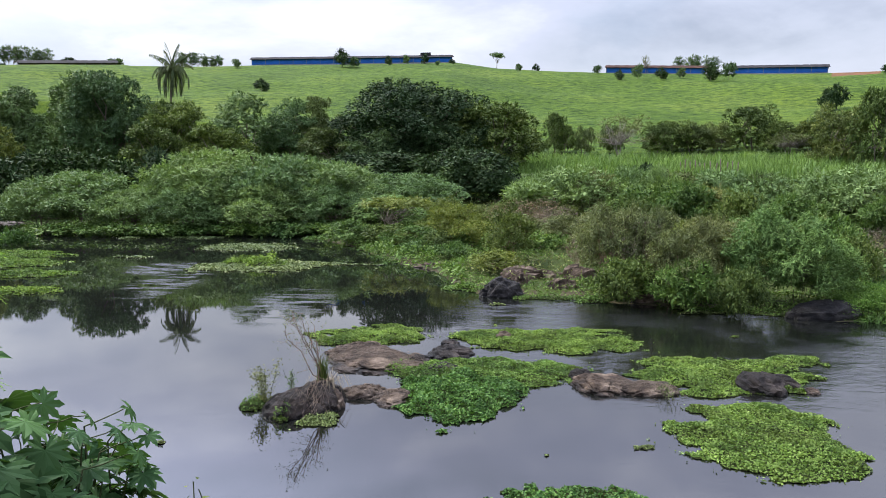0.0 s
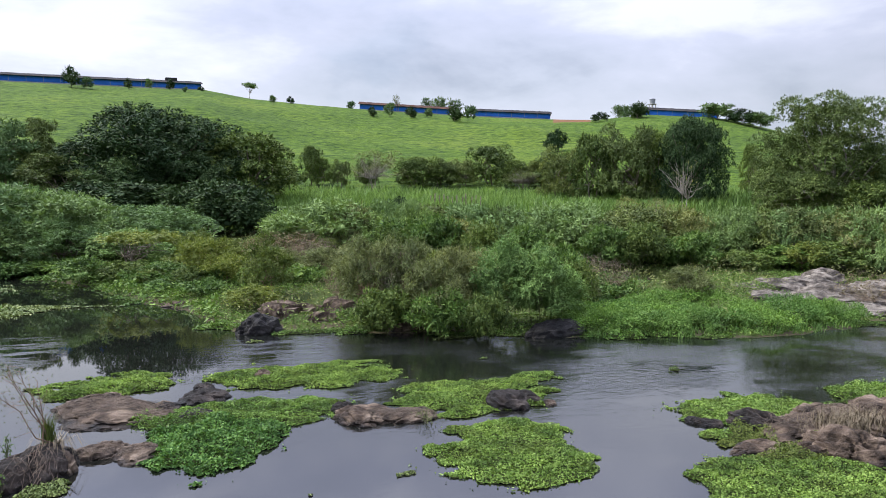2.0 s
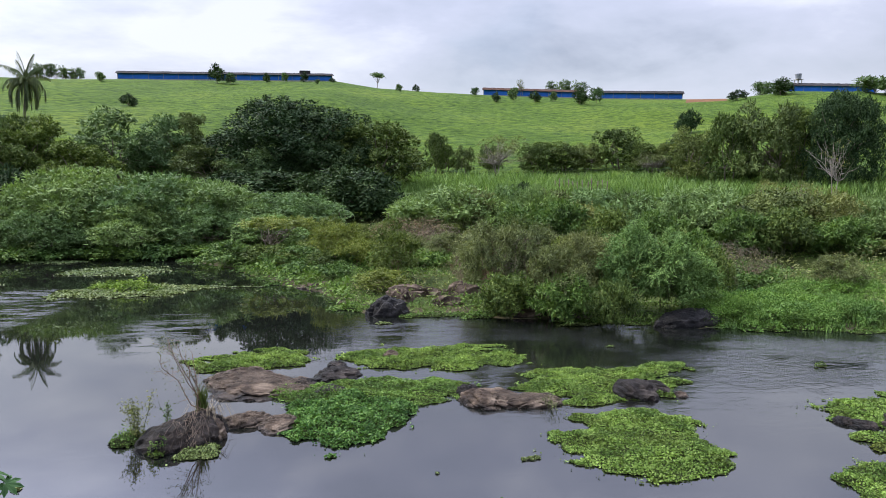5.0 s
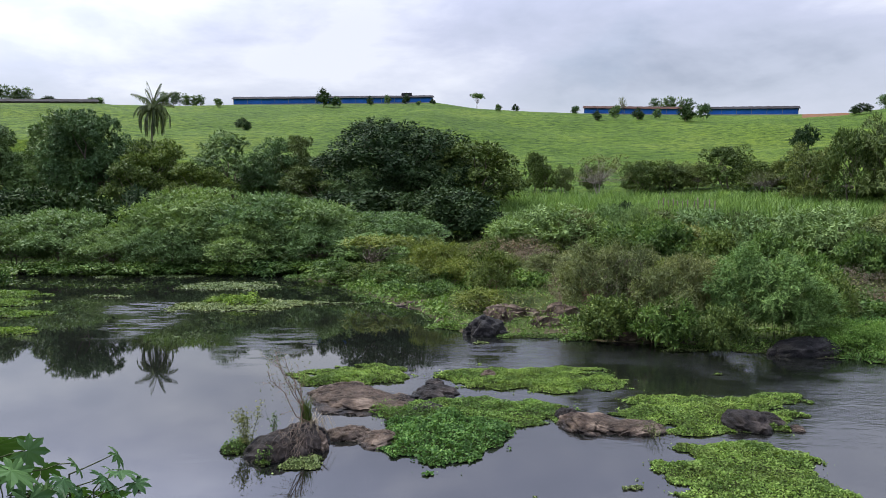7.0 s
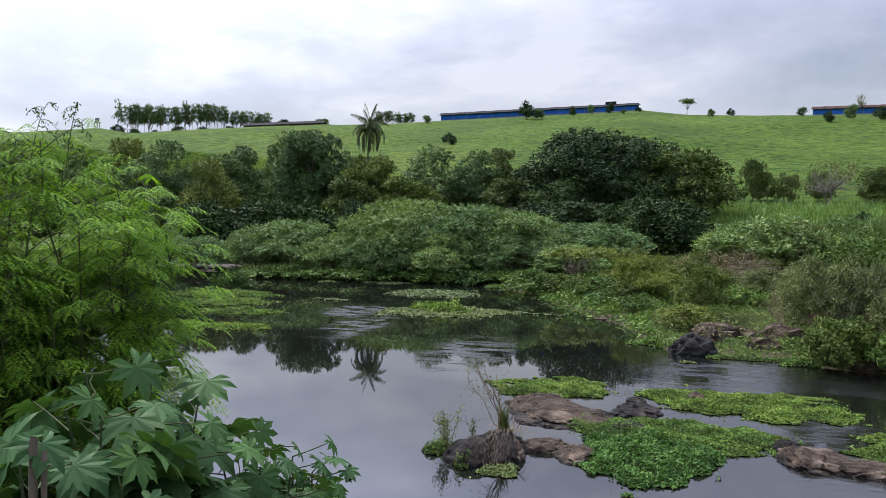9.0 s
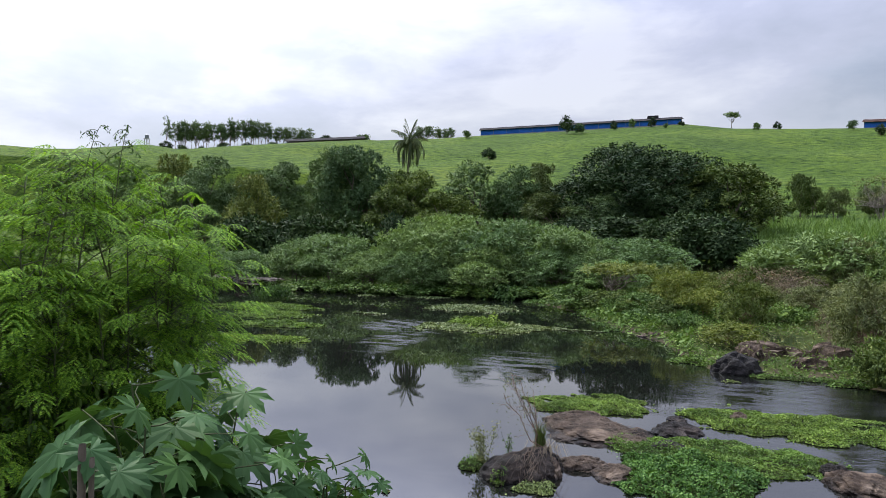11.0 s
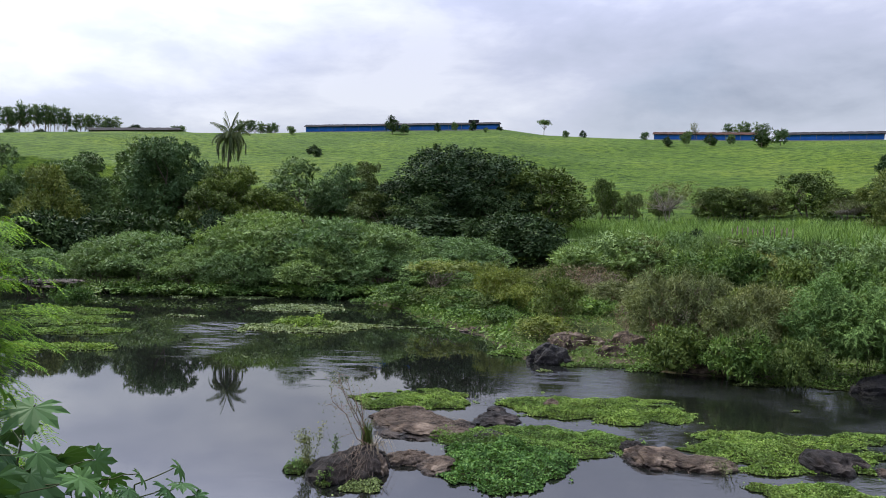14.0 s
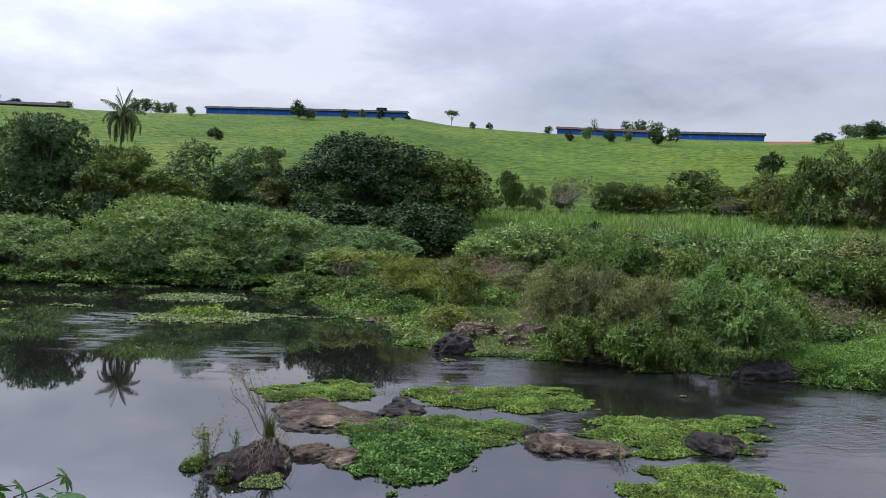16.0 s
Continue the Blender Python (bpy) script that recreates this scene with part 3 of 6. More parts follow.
def ground_z(x, y):
    """Height of the land over the water's level."""
    x, y = np.asarray(x, float), np.asarray(y, float)
    r = np.hypot(x, y)
    bearing = np.degrees(np.arctan2(x, y))
    wobble = fractal(x * 0.35, y * 0.35, 3) * 0.9
    s = y - np.interp(x, SHORE_X, SHORE_Y) + wobble
    by_shore = np.interp(s, (-6, -1.5, 0, 1.5, 4, 10, 20, 40, 60), (-1.2, -0.5, 0, 0.16, 0.3, 0.7, 2.0, 5.2, 10))
    by_range = np.interp(r, (20, 45, 60, 75, 90, 110), (0.6, 0.9, 1.8, 3.2, 5.0, 8.5))
    land = np.minimum(by_shore, by_range)
    # ponds that the river leaves between the rocks
    for cx, cy, rx, ry in ((35.5, 24.8, 10.5, 3.9), (23.9, 34.1, 4.0, 3.0), (5.3, 51.0, 1.6, 1.6)):
        q = np.hypot((x - cx) / rx, (y - cy) / ry) + wobble * 0.12
        land = np.minimum(land, np.interp(q, (0.7, 1.0, 1.25), (-0.5, 0.0, 9.0)))
    # the long green hill
    top = np.interp(bearing, RIDGE_B, RIDGE_Z)
    u = np.clip((r - 110) / (RIDGE_R - 110), 0, 1)
    hill = 8.5 + (top - 8.5) * (u + 0.10 * np.sin(math.pi * u) * (u - 0.35)) + fractal(x * 0.03, y * 0.03, 9) * 3.0 * np.sin(math.pi * u)
    back = top - (r - RIDGE_R) * 0.06
    land = np.where(r > 110, np.where(r > RIDGE_R, np.maximum(back, -40), np.minimum(hill, np.where(s < 60, by_shore, 999))), land)
    # the bank on which the camera stands
    edge = 5.2 + 1.2 * np.clip((-x - 2) / 5, 0, 1) + 0.5 * vnoise(x * 0.5, y * 0.0 + 3.3, 5)
    near = np.interp(y, (-60, 0.3, 1.5), (3.6, 2.9, 2.5))
    near = np.where(y > 1.5, 2.5 * (edge - y) / (edge - 1.5), near)
    near = np.maximum(near, -1.0) + 0.06 * vnoise(x * 1.3, y * 1.3, 8)
    return np.maximum(land, near)


# ---- ground and water ----
def build_ground():
    front = np.arange(-64, 64.01, 0.5)
    rear = np.arange(70, 290.1, 5.0)
    ang = np.radians(np.concatenate([front, rear]))
    radii = [0.4]
    while radii[-1] < 4200:
        r = radii[-1]
        radii.append(r + max(0.16, r * (0.018 if 15 < r < 62 else 0.035)))
    radii = np.array(radii)
    na, nr = len(ang), len(radii)
    A, R = np.meshgrid(ang, radii, indexing="ij")
    X, Y = R * np.sin(A), R * np.cos(A)
    Z = ground_z(X, Y)
    V = np.stack([X, Y, Z], -1).reshape(-1, 3)
    V = np.concatenate([V, [[0, 0, float(ground_z(0, 0))]]])
    i, j = np.meshgrid(np.arange(na), np.arange(nr - 1), indexing="ij")
    k = (i + 1) % na
    F = np.stack([i * nr + j, k * nr + j, k * nr + j + 1, i * nr + j + 1], -1).reshape(-1, 4)
    a = np.arange(na)
    tri = np.stack([((a + 1) % na) * nr, a * nr, np.full(na, na * nr)], 1)
    c = V[F].mean(1)
    r = np.hypot(c[:, 0], c[:, 1])
    patchy = fractal(c[:, 0] * 0.1, c[:, 1] * 0.1, 21) * 14
    bearing = np.degrees(np.arctan2(c[:, 0], c[:, 1]))
    idx = np.where(r + patchy > 104, 1, 0)
    idx = np.where((c[:, 2] < 0.10 + 0.25 * fractal(c[:, 0] * 0.6, c[:, 1] * 0.6, 4)) & (r < 90), 2, idx)
    idx = np.where((np.abs(bearing - 30.7) < 1.5) & (np.abs(r - 308) < 25), 3, idx)
    idx = np.concatenate([idx, np.zeros(na, int)])
    ob = new("ground", np_mesh("ground", V, [F, tri], [SOIL, PASTURE, MUD, RED_EARTH], idx, smooth=True))
    tagged(ob, "river banks, floodplain and long grazed green hillside", "ground", kind="structure")


def build_water():
    bm = bmesh.new()
    for x, y in ((-400, -30), (400, -30), (400, 140), (-400, 140)):
        bm.verts.new((x, y, 0))
    bm.faces.new(bm.verts)
    me = bpy.data.meshes.new("water")
    bm.to_mesh(me)
    bm.free()
    me.materials.append(WATER)
    tagged(new("water", me), "dark slow river water mirroring the cloudy sky", "water", kind="structure")


build_ground()
build_water()


# ---- far bank plants ----
rng = np.random.default_rng(5)
for k in range(3):
    plant("mimosa_bush", 10 + k, 8.0, 5.0, 12500, (0.25, 0.10), MIMOSA, BARK, 64, 0.95, 0.07, "wide grey-green mimosa bush with layered feathery crown", "bush", flat=0.65, low=-0.35, zc=0.42, rz=0.54, depth=0.3, droop=0.1, stems=4, limbs=7, tuft=0.34, per=10)
for k in range(2):
    plant("willow_bush", 20 + k, 4.0, 3.0, 10000, (0.14, 0.050), WILLOW_LEAF, TWIG, 60, 0.40, 0.016, "loose olive-brown bush with reddish twigs on the rocks", "bush", flat=0.9, low=-0.5, zc=0.48, rz=0.5, stems=11, limbs=9, spread=0.09, depth=0.8, tuft=0.17, per=8)
    plant("fresh_bush", 30 + k, 4.0, 3.0, 16000, (0.145, 0.034), FINE_LEAF, STEM, 64, 0.44, 0.014, "soft bright green bush with narrow leaves at the water", "bush", flat=0.8, low=-0.5, zc=0.45, rz=0.52, stems=9, limbs=7, depth=0.6, tuft=0.20, per=10, style="spray", droop=0.25)
    plant("olive_bush", 40 + k, 3.0, 2.0, 3400, (0.16, 0.062), YELLOW_LEAF, TWIG, 30, 0.38, 0.014, "yellow-green bush beside the river", "bush", flat=0.9, low=-0.4, zc=0.48, rz=0.5, stems=9, limbs=7, depth=0.7, tuft=0.16, per=8)
    plant("dry_bush", 50 + k, 3.0, 2.2, 1100, (0.10, 0.03), DRY_LEAF, DRY_TWIG, 44, 0.35, 0.010, "half-bare brown bush of thin dry twigs", "bush", flat=1.0, low=-0.3, zc=0.55, rz=0.5, stems=13, limbs=9, depth=0.9, spread=0.06, tuft=0.15, per=5)
    plant("low_shrub", 60 + k, 3.5, 1.1, 1500, (0.19, 0.10), HERB_LEAF, STEM, 30, 0.4, 0.012, "low leafy green shrub along the water's edge", "shrub", flat=0.6, low=-0.1, zc=0.3, rz=0.6, stems=6, limbs=4, tuft=0.18, per=7, kite=True)
    plant("leafy_shrub", 70 + k, 6.0, 4.5, 3600, (0.42, 0.16), DARK_LEAF, BARK, 34, 0.85, 0.07, "dark large-leaved shrub among the trees", "shrub", flat=0.65, low=-0.6, zc=0.42, rz=0.55, stems=4, limbs=5, tuft=0.40, per=8, kite=True, droop=0.35)
    plant("dark_tree", 80 + k, 18.0, 11.0, 34000, (0.38, 0.14), DARK_LEAF, BARK, 95, 1.75, 0.42, "large dark broad-crowned tree with dense glossy leaves", "tree", flat=0.75, low=-0.5, zc=0.38, rz=0.6, limbs=22, depth=0.25, tuft=0.42, per=12, kite=True, droop=0.5)
for k in range(3):
    plant("green_tree", 90 + k, 9.5, 9.0, 10000, (0.34, 0.15), (MID_LEAF, OLIVE_TREE_LEAF, BLUE_LEAF)[k], BARK, 40, 1.15, 0.2, "rounded green tree on the river flat", "tree", flat=0.8, low=-0.7, zc=0.44, limbs=14, rz=0.54, tuft=0.34, per=10, droop=0.2)
for k in range(2):
    plant("hedge_tree", 110 + k, 8.0, 6.0, 7000, (0.32, 0.14), (MID_LEAF, OLIVE_TREE_LEAF)[k], BARK, 34, 1.0, 0.14, "bushy green tree at the edge of the field", "tree", flat=0.8, low=-0.7, zc=0.44, limbs=10, stems=2, rz=0.54, depth=0.45, tuft=0.34, per=9)
    plant("pasture_tree", 120 + k, 6.0, 4.5, 1300, (0.55, 0.22), (DARK_LEAF, BLUE_LEAF)[k], BARK, 26, 0.85, 0.12, "small dark round tree on the grazed hillside", "tree", flat=0.8, low=-0.8, zc=0.5, limbs=7, depth=0.5, tuft=0.4, per=5)
    plant("bare_tree", 130 + k, 7.0, 5.5, 2400, (0.20, 0.07), WILLOW_LEAF, GREY_BARK, 54, 0.7, 0.06, "thin half-bare tree with pale branches", "tree", flat=0.9, low=-0.4, zc=0.55, limbs=30, stems=4, depth=0.9, tuft=0.25, per=6)
for k in range(3):
    plant("scrub_bush", 170 + k, 6.0, 2.6, 3800, (0.30, 0.125), (MIMOSA, MID_LEAF, HERB_LEAF)[k], BARK, 46, 0.6, 0.05, "rough green scrub bush on the river flat", "bush", flat=0.75, depth=0.5, low=-0.3, zc=0.42, rz=0.55, stems=5, limbs=6, tuft=0.30, per=8, style=("spray", "ball", "ball")[k])
plant("rain_tree", 140, 15.0, 13.0, 76000, (0.22, 0.10), RAIN_LEAF, GREY_BARK, 120, 1.8, 0.34, "tall spreading tree with pale bent limbs and hanging creepers", "tree", flat=0.6, low=-0.8, zc=0.47, rz=0.53, limbs=34, tuft=0.30, per=11, droop=0.3, depth=0.25)
plant("umbrella_tree", 150, 8.0, 6.5, 1700, (0.5, 0.2), BLUE_LEAF, BARK, 20, 1.0, 0.16, "lone flat-topped tree on the ridge", "tree", flat=0.45, low=0.1, zc=0.72, rz=0.22, limbs=12, tuft=0.4, per=6)
plant("small_umbrella_tree", 151, 5.0, 2.6, 3600, (0.17, 0.06), YELLOW_LEAF, BARK, 26, 0.55, 0.05, "small spreading light green tree by the river", "tree", flat=0.4, low=0.0, zc=0.68, rz=0.28, limbs=12, stems=2, tuft=0.25, per=9, style="spray")

# rows of x, y, width, height
MIMOSA_LEFT = (
    (-18.0, 55.1, 11.1, 5.7), (-13.2, 55.4, 10.9, 5.7), (-8.4, 55.3, 9.8, 4.9), (-3.0, 54.9, 8.7, 3.0), (-19.9, 53.4, 7.1, 5.3),
    (-27.5, 53.3, 9.5, 4.4), (-31.4, 53.4, 6.2, 3.5), (-23.3, 50.9, 6.1, 3.3), (-13.6, 51.7, 7.6, 3.6), (-8.4, 52.3, 6.6, 3.2),
    (-18.8, 50.5, 6.3, 3.3), (-36.4, 52.6, 6.9, 3.0), (-40.9, 51.8, 8.2, 3.5), (-44.6, 48.6, 9.9, 3.7),
)
MIMOSA_RIGHT = (
    (9.8, 51.1, 11.3, 3.4), (6.2, 51.6, 5.2, 3.4), (13.6, 50.2, 6.5, 3.4), (20.4, 47.8, 8.6, 3.4), (26.1, 45.0, 8.7, 3.4),
    (30.5, 42.1, 7.8, 3.4), (14.3, 48.0, 6.7, 2.8), (17.4, 44.8, 6.4, 2.5), (24.3, 46.0, 6.5, 2.2), (27.2, 42.0, 6.2, 2.3),
    (29.4, 40.5, 6.2, 2.0), (30.6, 38.3, 4.9, 1.4), (34.2, 39.2, 5.6, 1.7), (36.6, 37.0, 5.2, 1.4), (38.5, 35.0, 6.1, 3.4),
    (40.3, 32.9, 6.5, 3.4), (41.0, 31.9, 6.5, 3.4), (37.9, 35.6, 6.5, 3.4), (35.3, 38.2, 5.2, 3.4), (32.9, 40.3, 5.2, 3.4),
    (42.4, 30.1, 7.3, 3.4), (16.9, 49.2, 6.5, 3.4), (8.1, 52.4, 5.2, 3.4), (11.2, 49.8, 4.6, 3.4), (14.8, 47.8, 4.1, 3.2),
    (22.1, 47.1, 4.3, 3.0), (26.8, 46.9, 4.5, 3.0), (31.8, 44.9, 5.0, 2.9), (36.4, 41.3, 4.5, 2.3), (41.9, 37.3, 5.5, 2.4),
)
WILLOW = (
    (6.7, 26.7, 3.0, 3.3), (8.0, 25.9, 2.7, 3.2), (9.5, 24.8, 2.6, 3.0), (8.3, 23.7, 2.7, 2.7), (7.8, 33.1, 3.4, 2.1),
    (16.1, 26.6, 2.4, 1.6), (6.7, 37.5, 2.9, 1.4),
)
FINE = (
    (-4.0, 49.3, 5.4, 2.3), (-1.0, 46.9, 3.5, 0.9), (11.0, 23.6, 2.4, 3.4), (12.2, 23.0, 2.7, 3.0), (13.3, 23.5, 2.5, 2.3),
)
OLIVE = (
    (0.4, 43.9, 3.5, 2.0), (0.6, 38.1, 3.0, 2.1), (3.2, 32.4, 2.7, 2.2), (1.6, 36.0, 2.4, 1.4), (2.3, 41.9, 2.5, 1.2),
    (-0.5, 41.0, 2.7, 1.3), (36.4, 32.8, 3.5, 1.6),
)
DRY = (
    (6.2, 45.6, 4.7, 2.0), (3.7, 43.8, 3.3, 1.7), (7.5, 44.4, 3.4, 1.6), (7.6, 25.6, 2.6, 2.7), (6.0, 29.5, 1.8, 1.2),
    (29.9, 23.5, 2.8, 1.7),
)
LOW = (
    (-2.2, 43.0, 3.6, 0.5), (1.6, 37.0, 2.8, 0.3), (-7.1, 48.5, 4.5, 0.6), (-9.6, 50.1, 4.7, 0.6), (-0.3, 38.0, 2.9, 0.2),
    (-2.6, 40.0, 2.7, 0.3), (-7.9, 50.4, 4.7, 0.7), (-11.1, 49.8, 4.7, 1.0), (-14.3, 49.5, 4.7, 0.9), (-17.3, 49.1, 4.8, 0.9),
    (-20.4, 48.9, 4.9, 1.0), (-24.1, 48.4, 5.0, 0.9), (-27.5, 48.9, 5.1, 0.8), (27.4, 39.5, 4.4, 1.8), (29.1, 37.6, 3.2, 1.4),
    (30.8, 36.9, 3.6, 1.5), (35.6, 38.0, 3.9, 0.2), (8.1, 34.1, 2.6, 0.6), (-25.6, 40.6, 2.4, 1.1),
)
LEAFY_BUSH = (
    (15.6, 43.4, 4.2, 3.1), (17.7, 40.3, 3.6, 3.0), (19.1, 37.5, 3.5, 2.7), (11.4, 40.5, 3.5, 2.6), (25.1, 38.0, 3.6, 2.6),
    (27.4, 37.0, 4.0, 3.0), (29.8, 35.1, 3.8, 2.3), (32.4, 34.1, 3.9, 1.2), (35.6, 33.7, 4.0, 1.4), (38.3, 32.2, 5.3, 2.0),
    (16.4, 28.7, 2.7, 2.3), (15.5, 25.7, 2.0, 2.1), (26.2, 42.6, 4.1, 1.9), (33.2, 40.1, 4.7, 2.1), (38.0, 38.5, 5.3, 1.7),
    (6.6, 24.2, 2.5, 1.7), (8.3, 22.9, 2.4, 1.7), (9.7, 21.8, 1.8, 1.7), (-5.9, 43.7, 3.6, 1.5), (-3.4, 41.9, 3.5, 1.2),
    (-1.2, 40.0, 3.3, 1.0), (0.3, 37.1, 2.7, 0.9), 
)
BIG_DARK = (
    (-3.6, 89.9, 24.0, 10.8), (0.6, 86.5, 15.0, 7.2), (57.6, 69.2, 10.0, 11.0),
)
SHADE = (
    (-50.7, 94.2, 17.0, 15.3), (-56.7, 90.4, 14.0, 13.4), (-44.0, 92.4, 13.0, 14.6), (-63.4, 82.4, 13.1, 14.5),
)
MEDIUM = (
    (6.7, 85.7, 12.2, 8.9), (2.7, 89.9, 9.0, 8.9), (-24.6, 89.6, 12.4, 9.3),
    (-33.6, 87.7, 9.4, 9.6), (-15.1, 90.7, 8.4, 9.3), (-19.1, 87.9, 9.8, 8.4), (-34.9, 82.9, 8.2, 7.2), (-52.9, 77.6, 10.2, 12.3),
    (-69.4, 74.7, 13.6, 13.5), (-72.8, 68.5, 13.3, 12.5), (-72.9, 85.0, 12.1, 16.3),
)
LEAFY_SHRUB = (
    (-5.4, 75.8, 9.5, 3.5), (-0.3, 75.0, 9.4, 3.9), (-9.9, 77.3, 8.4, 3.3), (3.4, 73.9, 8.0, 4.7), (3.7, 63.8, 6.9, 4.4),
    (5.4, 61.7, 5.2, 3.4), (1.8, 63.9, 5.3, 3.5), (-30.2, 63.1, 8.2, 6.0), (-34.5, 63.1, 7.2, 5.9), (-38.9, 62.9, 7.4, 6.3),
    (-41.6, 61.1, 7.4, 6.0), (-26.8, 66.8, 5.4, 5.8), (-0.5, 67.9, 5.1, 3.6), (19.7, 69.3, 3.6, 3.1),
)
TREELINE = (
    (17.0, 106.7, 4.5, 5.7), (21.1, 103.9, 3.5, 3.8), (34.5, 104.4, 8.7, 4.3), (40.6, 102.2, 5.5, 2.6), (45.6, 102.2, 9.3, 6.0),
    (54.1, 95.8, 8.2, 5.2), (53.0, 94.2, 7.7, 4.9), (46.1, 80.9, 6.9, 7.3), (48.6, 77.0, 6.8, 9.0), (51.7, 73.7, 8.9, 10.2), (55.3, 73.6, 6.8, 9.4), (56.9, 53.4, 7.2, 6.6),
    (53.6, 41.9, 7.4, 5.1), (57.1, 47.1, 8.0, 5.8), (61.0, 43.7, 11.2, 7.8), (13.1, 103.2, 4.3, 3.0), (69.6, 71.8, 3.3, 6.6),
)
TREEROW = (
    (31.6, 102.2, 6.2, 3.4), (36.9, 102.6, 6.4, 3.6), (47.9, 97.9, 6.4, 2.0), (51.9, 96.9, 6.4, 3.9), 
    (18.8, 106.3, 4.0, 2.1), (25.5, 104.9, 4.0, 1.4), (-35.3, 90.4, 8.1, 9.3), (73.5, 73.7, 5.2, 3.1),
)
BARE = (
    (26.1, 100.7, 10.4, 5.6), (48.0, 95.6, 7.1, 2.4), (41.4, 59.0, 4.2, 3.0), (44.0, 57.0, 4.2, 3.0),
)
FILL = (
    (-26.8, 81.7, 8.6, 6.7), (-12.7, 83.0, 9.1, 6.2), (-8.4, 81.5, 8.2, 5.4),
)
RAIN = (
    (54.3, 47.4, 12.9, 12.5),
)
HILL_TREES = (
    (-42.3, 289.9, 7.3, 7.3), (-36.7, 288.7, 5.8, 3.9), (-23.6, 299.1, 4.0, 4.0), (-16.5, 304.6, 3.6, 4.1), (-8.6, 316.9, 4.8, 4.5),
    (31.1, 292.3, 3.4, 3.2), (40.0, 304.4, 3.6, 3.1), (60.7, 277.4, 3.8, 3.3), (63.7, 254.1, 3.9, 3.7), (72.2, 260.1, 5.0, 5.0),
    (78.7, 253.0, 4.9, 4.2), (92.7, 272.6, 4.3, 3.8), (94.2, 246.6, 7.7, 5.5), (108.3, 265.7, 6.7, 6.0), (-52.0, 199.3, 4.8, 3.4),
)
HILL_TREES_EAST = (
    (81.1, 143.6, 5.2, 5.1), (-82.4, 278.1, 3.9, 3.4), (150.8, 234.8, 7.4, 3.7), (194.8, 283.6, 10.3, 6.9), (162.7, 226.7, 11.0, 5.8),
    (196.6, 221.3, 15.5, 5.8), (200.5, 212.3, 13.5, 5.6), (204.9, 208.1, 13.0, 5.6), (80.2, 145.4, 4.2, 4.4), (-8.4, 166.8, 5.8, 5.6),
    (-161.5, 304.0, 6.9, 4.3), (-146.8, 311.4, 7.5, 4.0), (3.6, 315.0, 3.2, 1.6), (-2.7, 303.0, 2.5, 1.8),
)
sow("mimosa_bush", MIMOSA_LEFT, rng, "mimosa thicket on the far bank", least=2.6)
for k in range(2):
    plant("thicket_bush", 240 + k, 8.0, 5.0, (7000, 6000)[k], (0.27, 0.11), (OLIVE_TREE_LEAF, WILLOW_LEAF)[k], BARK, 80, 0.75, 0.05, "loose olive-green thicket bush on the river flat", "bush", flat=0.8, low=-0.3, zc=0.42, rz=0.54, depth=0.6, stems=7, limbs=11, tuft=0.3, per=8)
# the scrub on the flat stays below the cane
FLAT_TOP = 4.9
MIMOSA_RIGHT = [(x, y, w, min(h * 1.15, FLAT_TOP - float(ground_z(x, y)))) for x, y, w, h in MIMOSA_RIGHT]
for k in range(2):
    plant("soft_bush", 290 + k, 8.0, 3.4, 7500, (0.26, 0.10), MIMOSA, BARK, 60, 0.8, 0.05, "soft grey-green mimosa bush on the river flat", "bush", flat=0.75, low=-0.4, zc=0.42, rz=0.52, depth=0.4, stems=5, limbs=8, tuft=0.32, per=9)
sow("soft_bush", MIMOSA_RIGHT[:4] + MIMOSA_RIGHT[4::2], rng, "mimosa thicket on the flat", least=1.3)
sow("thicket_bush", MIMOSA_RIGHT[5::2], rng, "olive thicket on the far bank", least=1.3)
sow("willow_bush", WILLOW, rng, "bushes on the rocky spit", least=1.6)
sow("fresh_bush", FINE, rng, "bushes on the rocky spit")
sow("olive_bush", OLIVE, rng, least=1.3)
sow("dry_bush", DRY, rng, "dry bushes", least=1.4)
sow("low_shrub", LOW, rng, "low shrubs at the waterside", least=0.8)
plant("leafy_bush", 250, 4.0, 2.4, 3600, (0.22, 0.105), HERB_LEAF, STEM, 36, 0.5, 0.02, "dense leafy green bush on the river flat", "bush", flat=0.7, low=-0.5, zc=0.42, rz=0.52, stems=6, limbs=6, depth=0.4, tuft=0.22, per=8)
plant("leafy_bush", 251, 4.0, 2.4, 3600, (0.21, 0.095), MID_LEAF, STEM, 36, 0.5, 0.02, "dense dark green leafy bush on the river flat", "bush", flat=0.7, low=-0.5, zc=0.42, rz=0.52, stems=6, limbs=6, depth=0.4, tuft=0.22, per=8)
sow("leafy_bush", LEAFY_BUSH, rng, "leafy bushes on the river flat", least=1.0)
for k in range(2):
    plant("shade_tree", 260 + k, 15.0, 14.0, 32000, (0.36, 0.19), BLUE_LEAF, BARK, 80, 1.6, 0.4, "tall dense blue-green tree with a rounded crown", "tree", flat=0.8, low=-0.7, zc=0.48, rz=0.5, limbs=22, depth=0.3, tuft=0.42, per=11, droop=0.3)
sow("shade_tree", SHADE, rng, "tall trees behind the thicket", least=8)
sow("dark_tree", BIG_DARK, rng, "dark trees behind the thicket", least=5)
sow("green_tree", MEDIUM, rng, "trees on the river flat", least=6)
sow("leafy_shrub", LEAFY_SHRUB, rng, "large-leaved shrubs", least=2.5)
sow("hedge_tree", TREELINE, rng, "trees at the foot of the hill", least=4)
sow("hedge_tree", TREEROW, rng, "trees at the foot of the hill", least=4)
sow("bare_tree", BARE, rng, "half-bare trees", least=3)
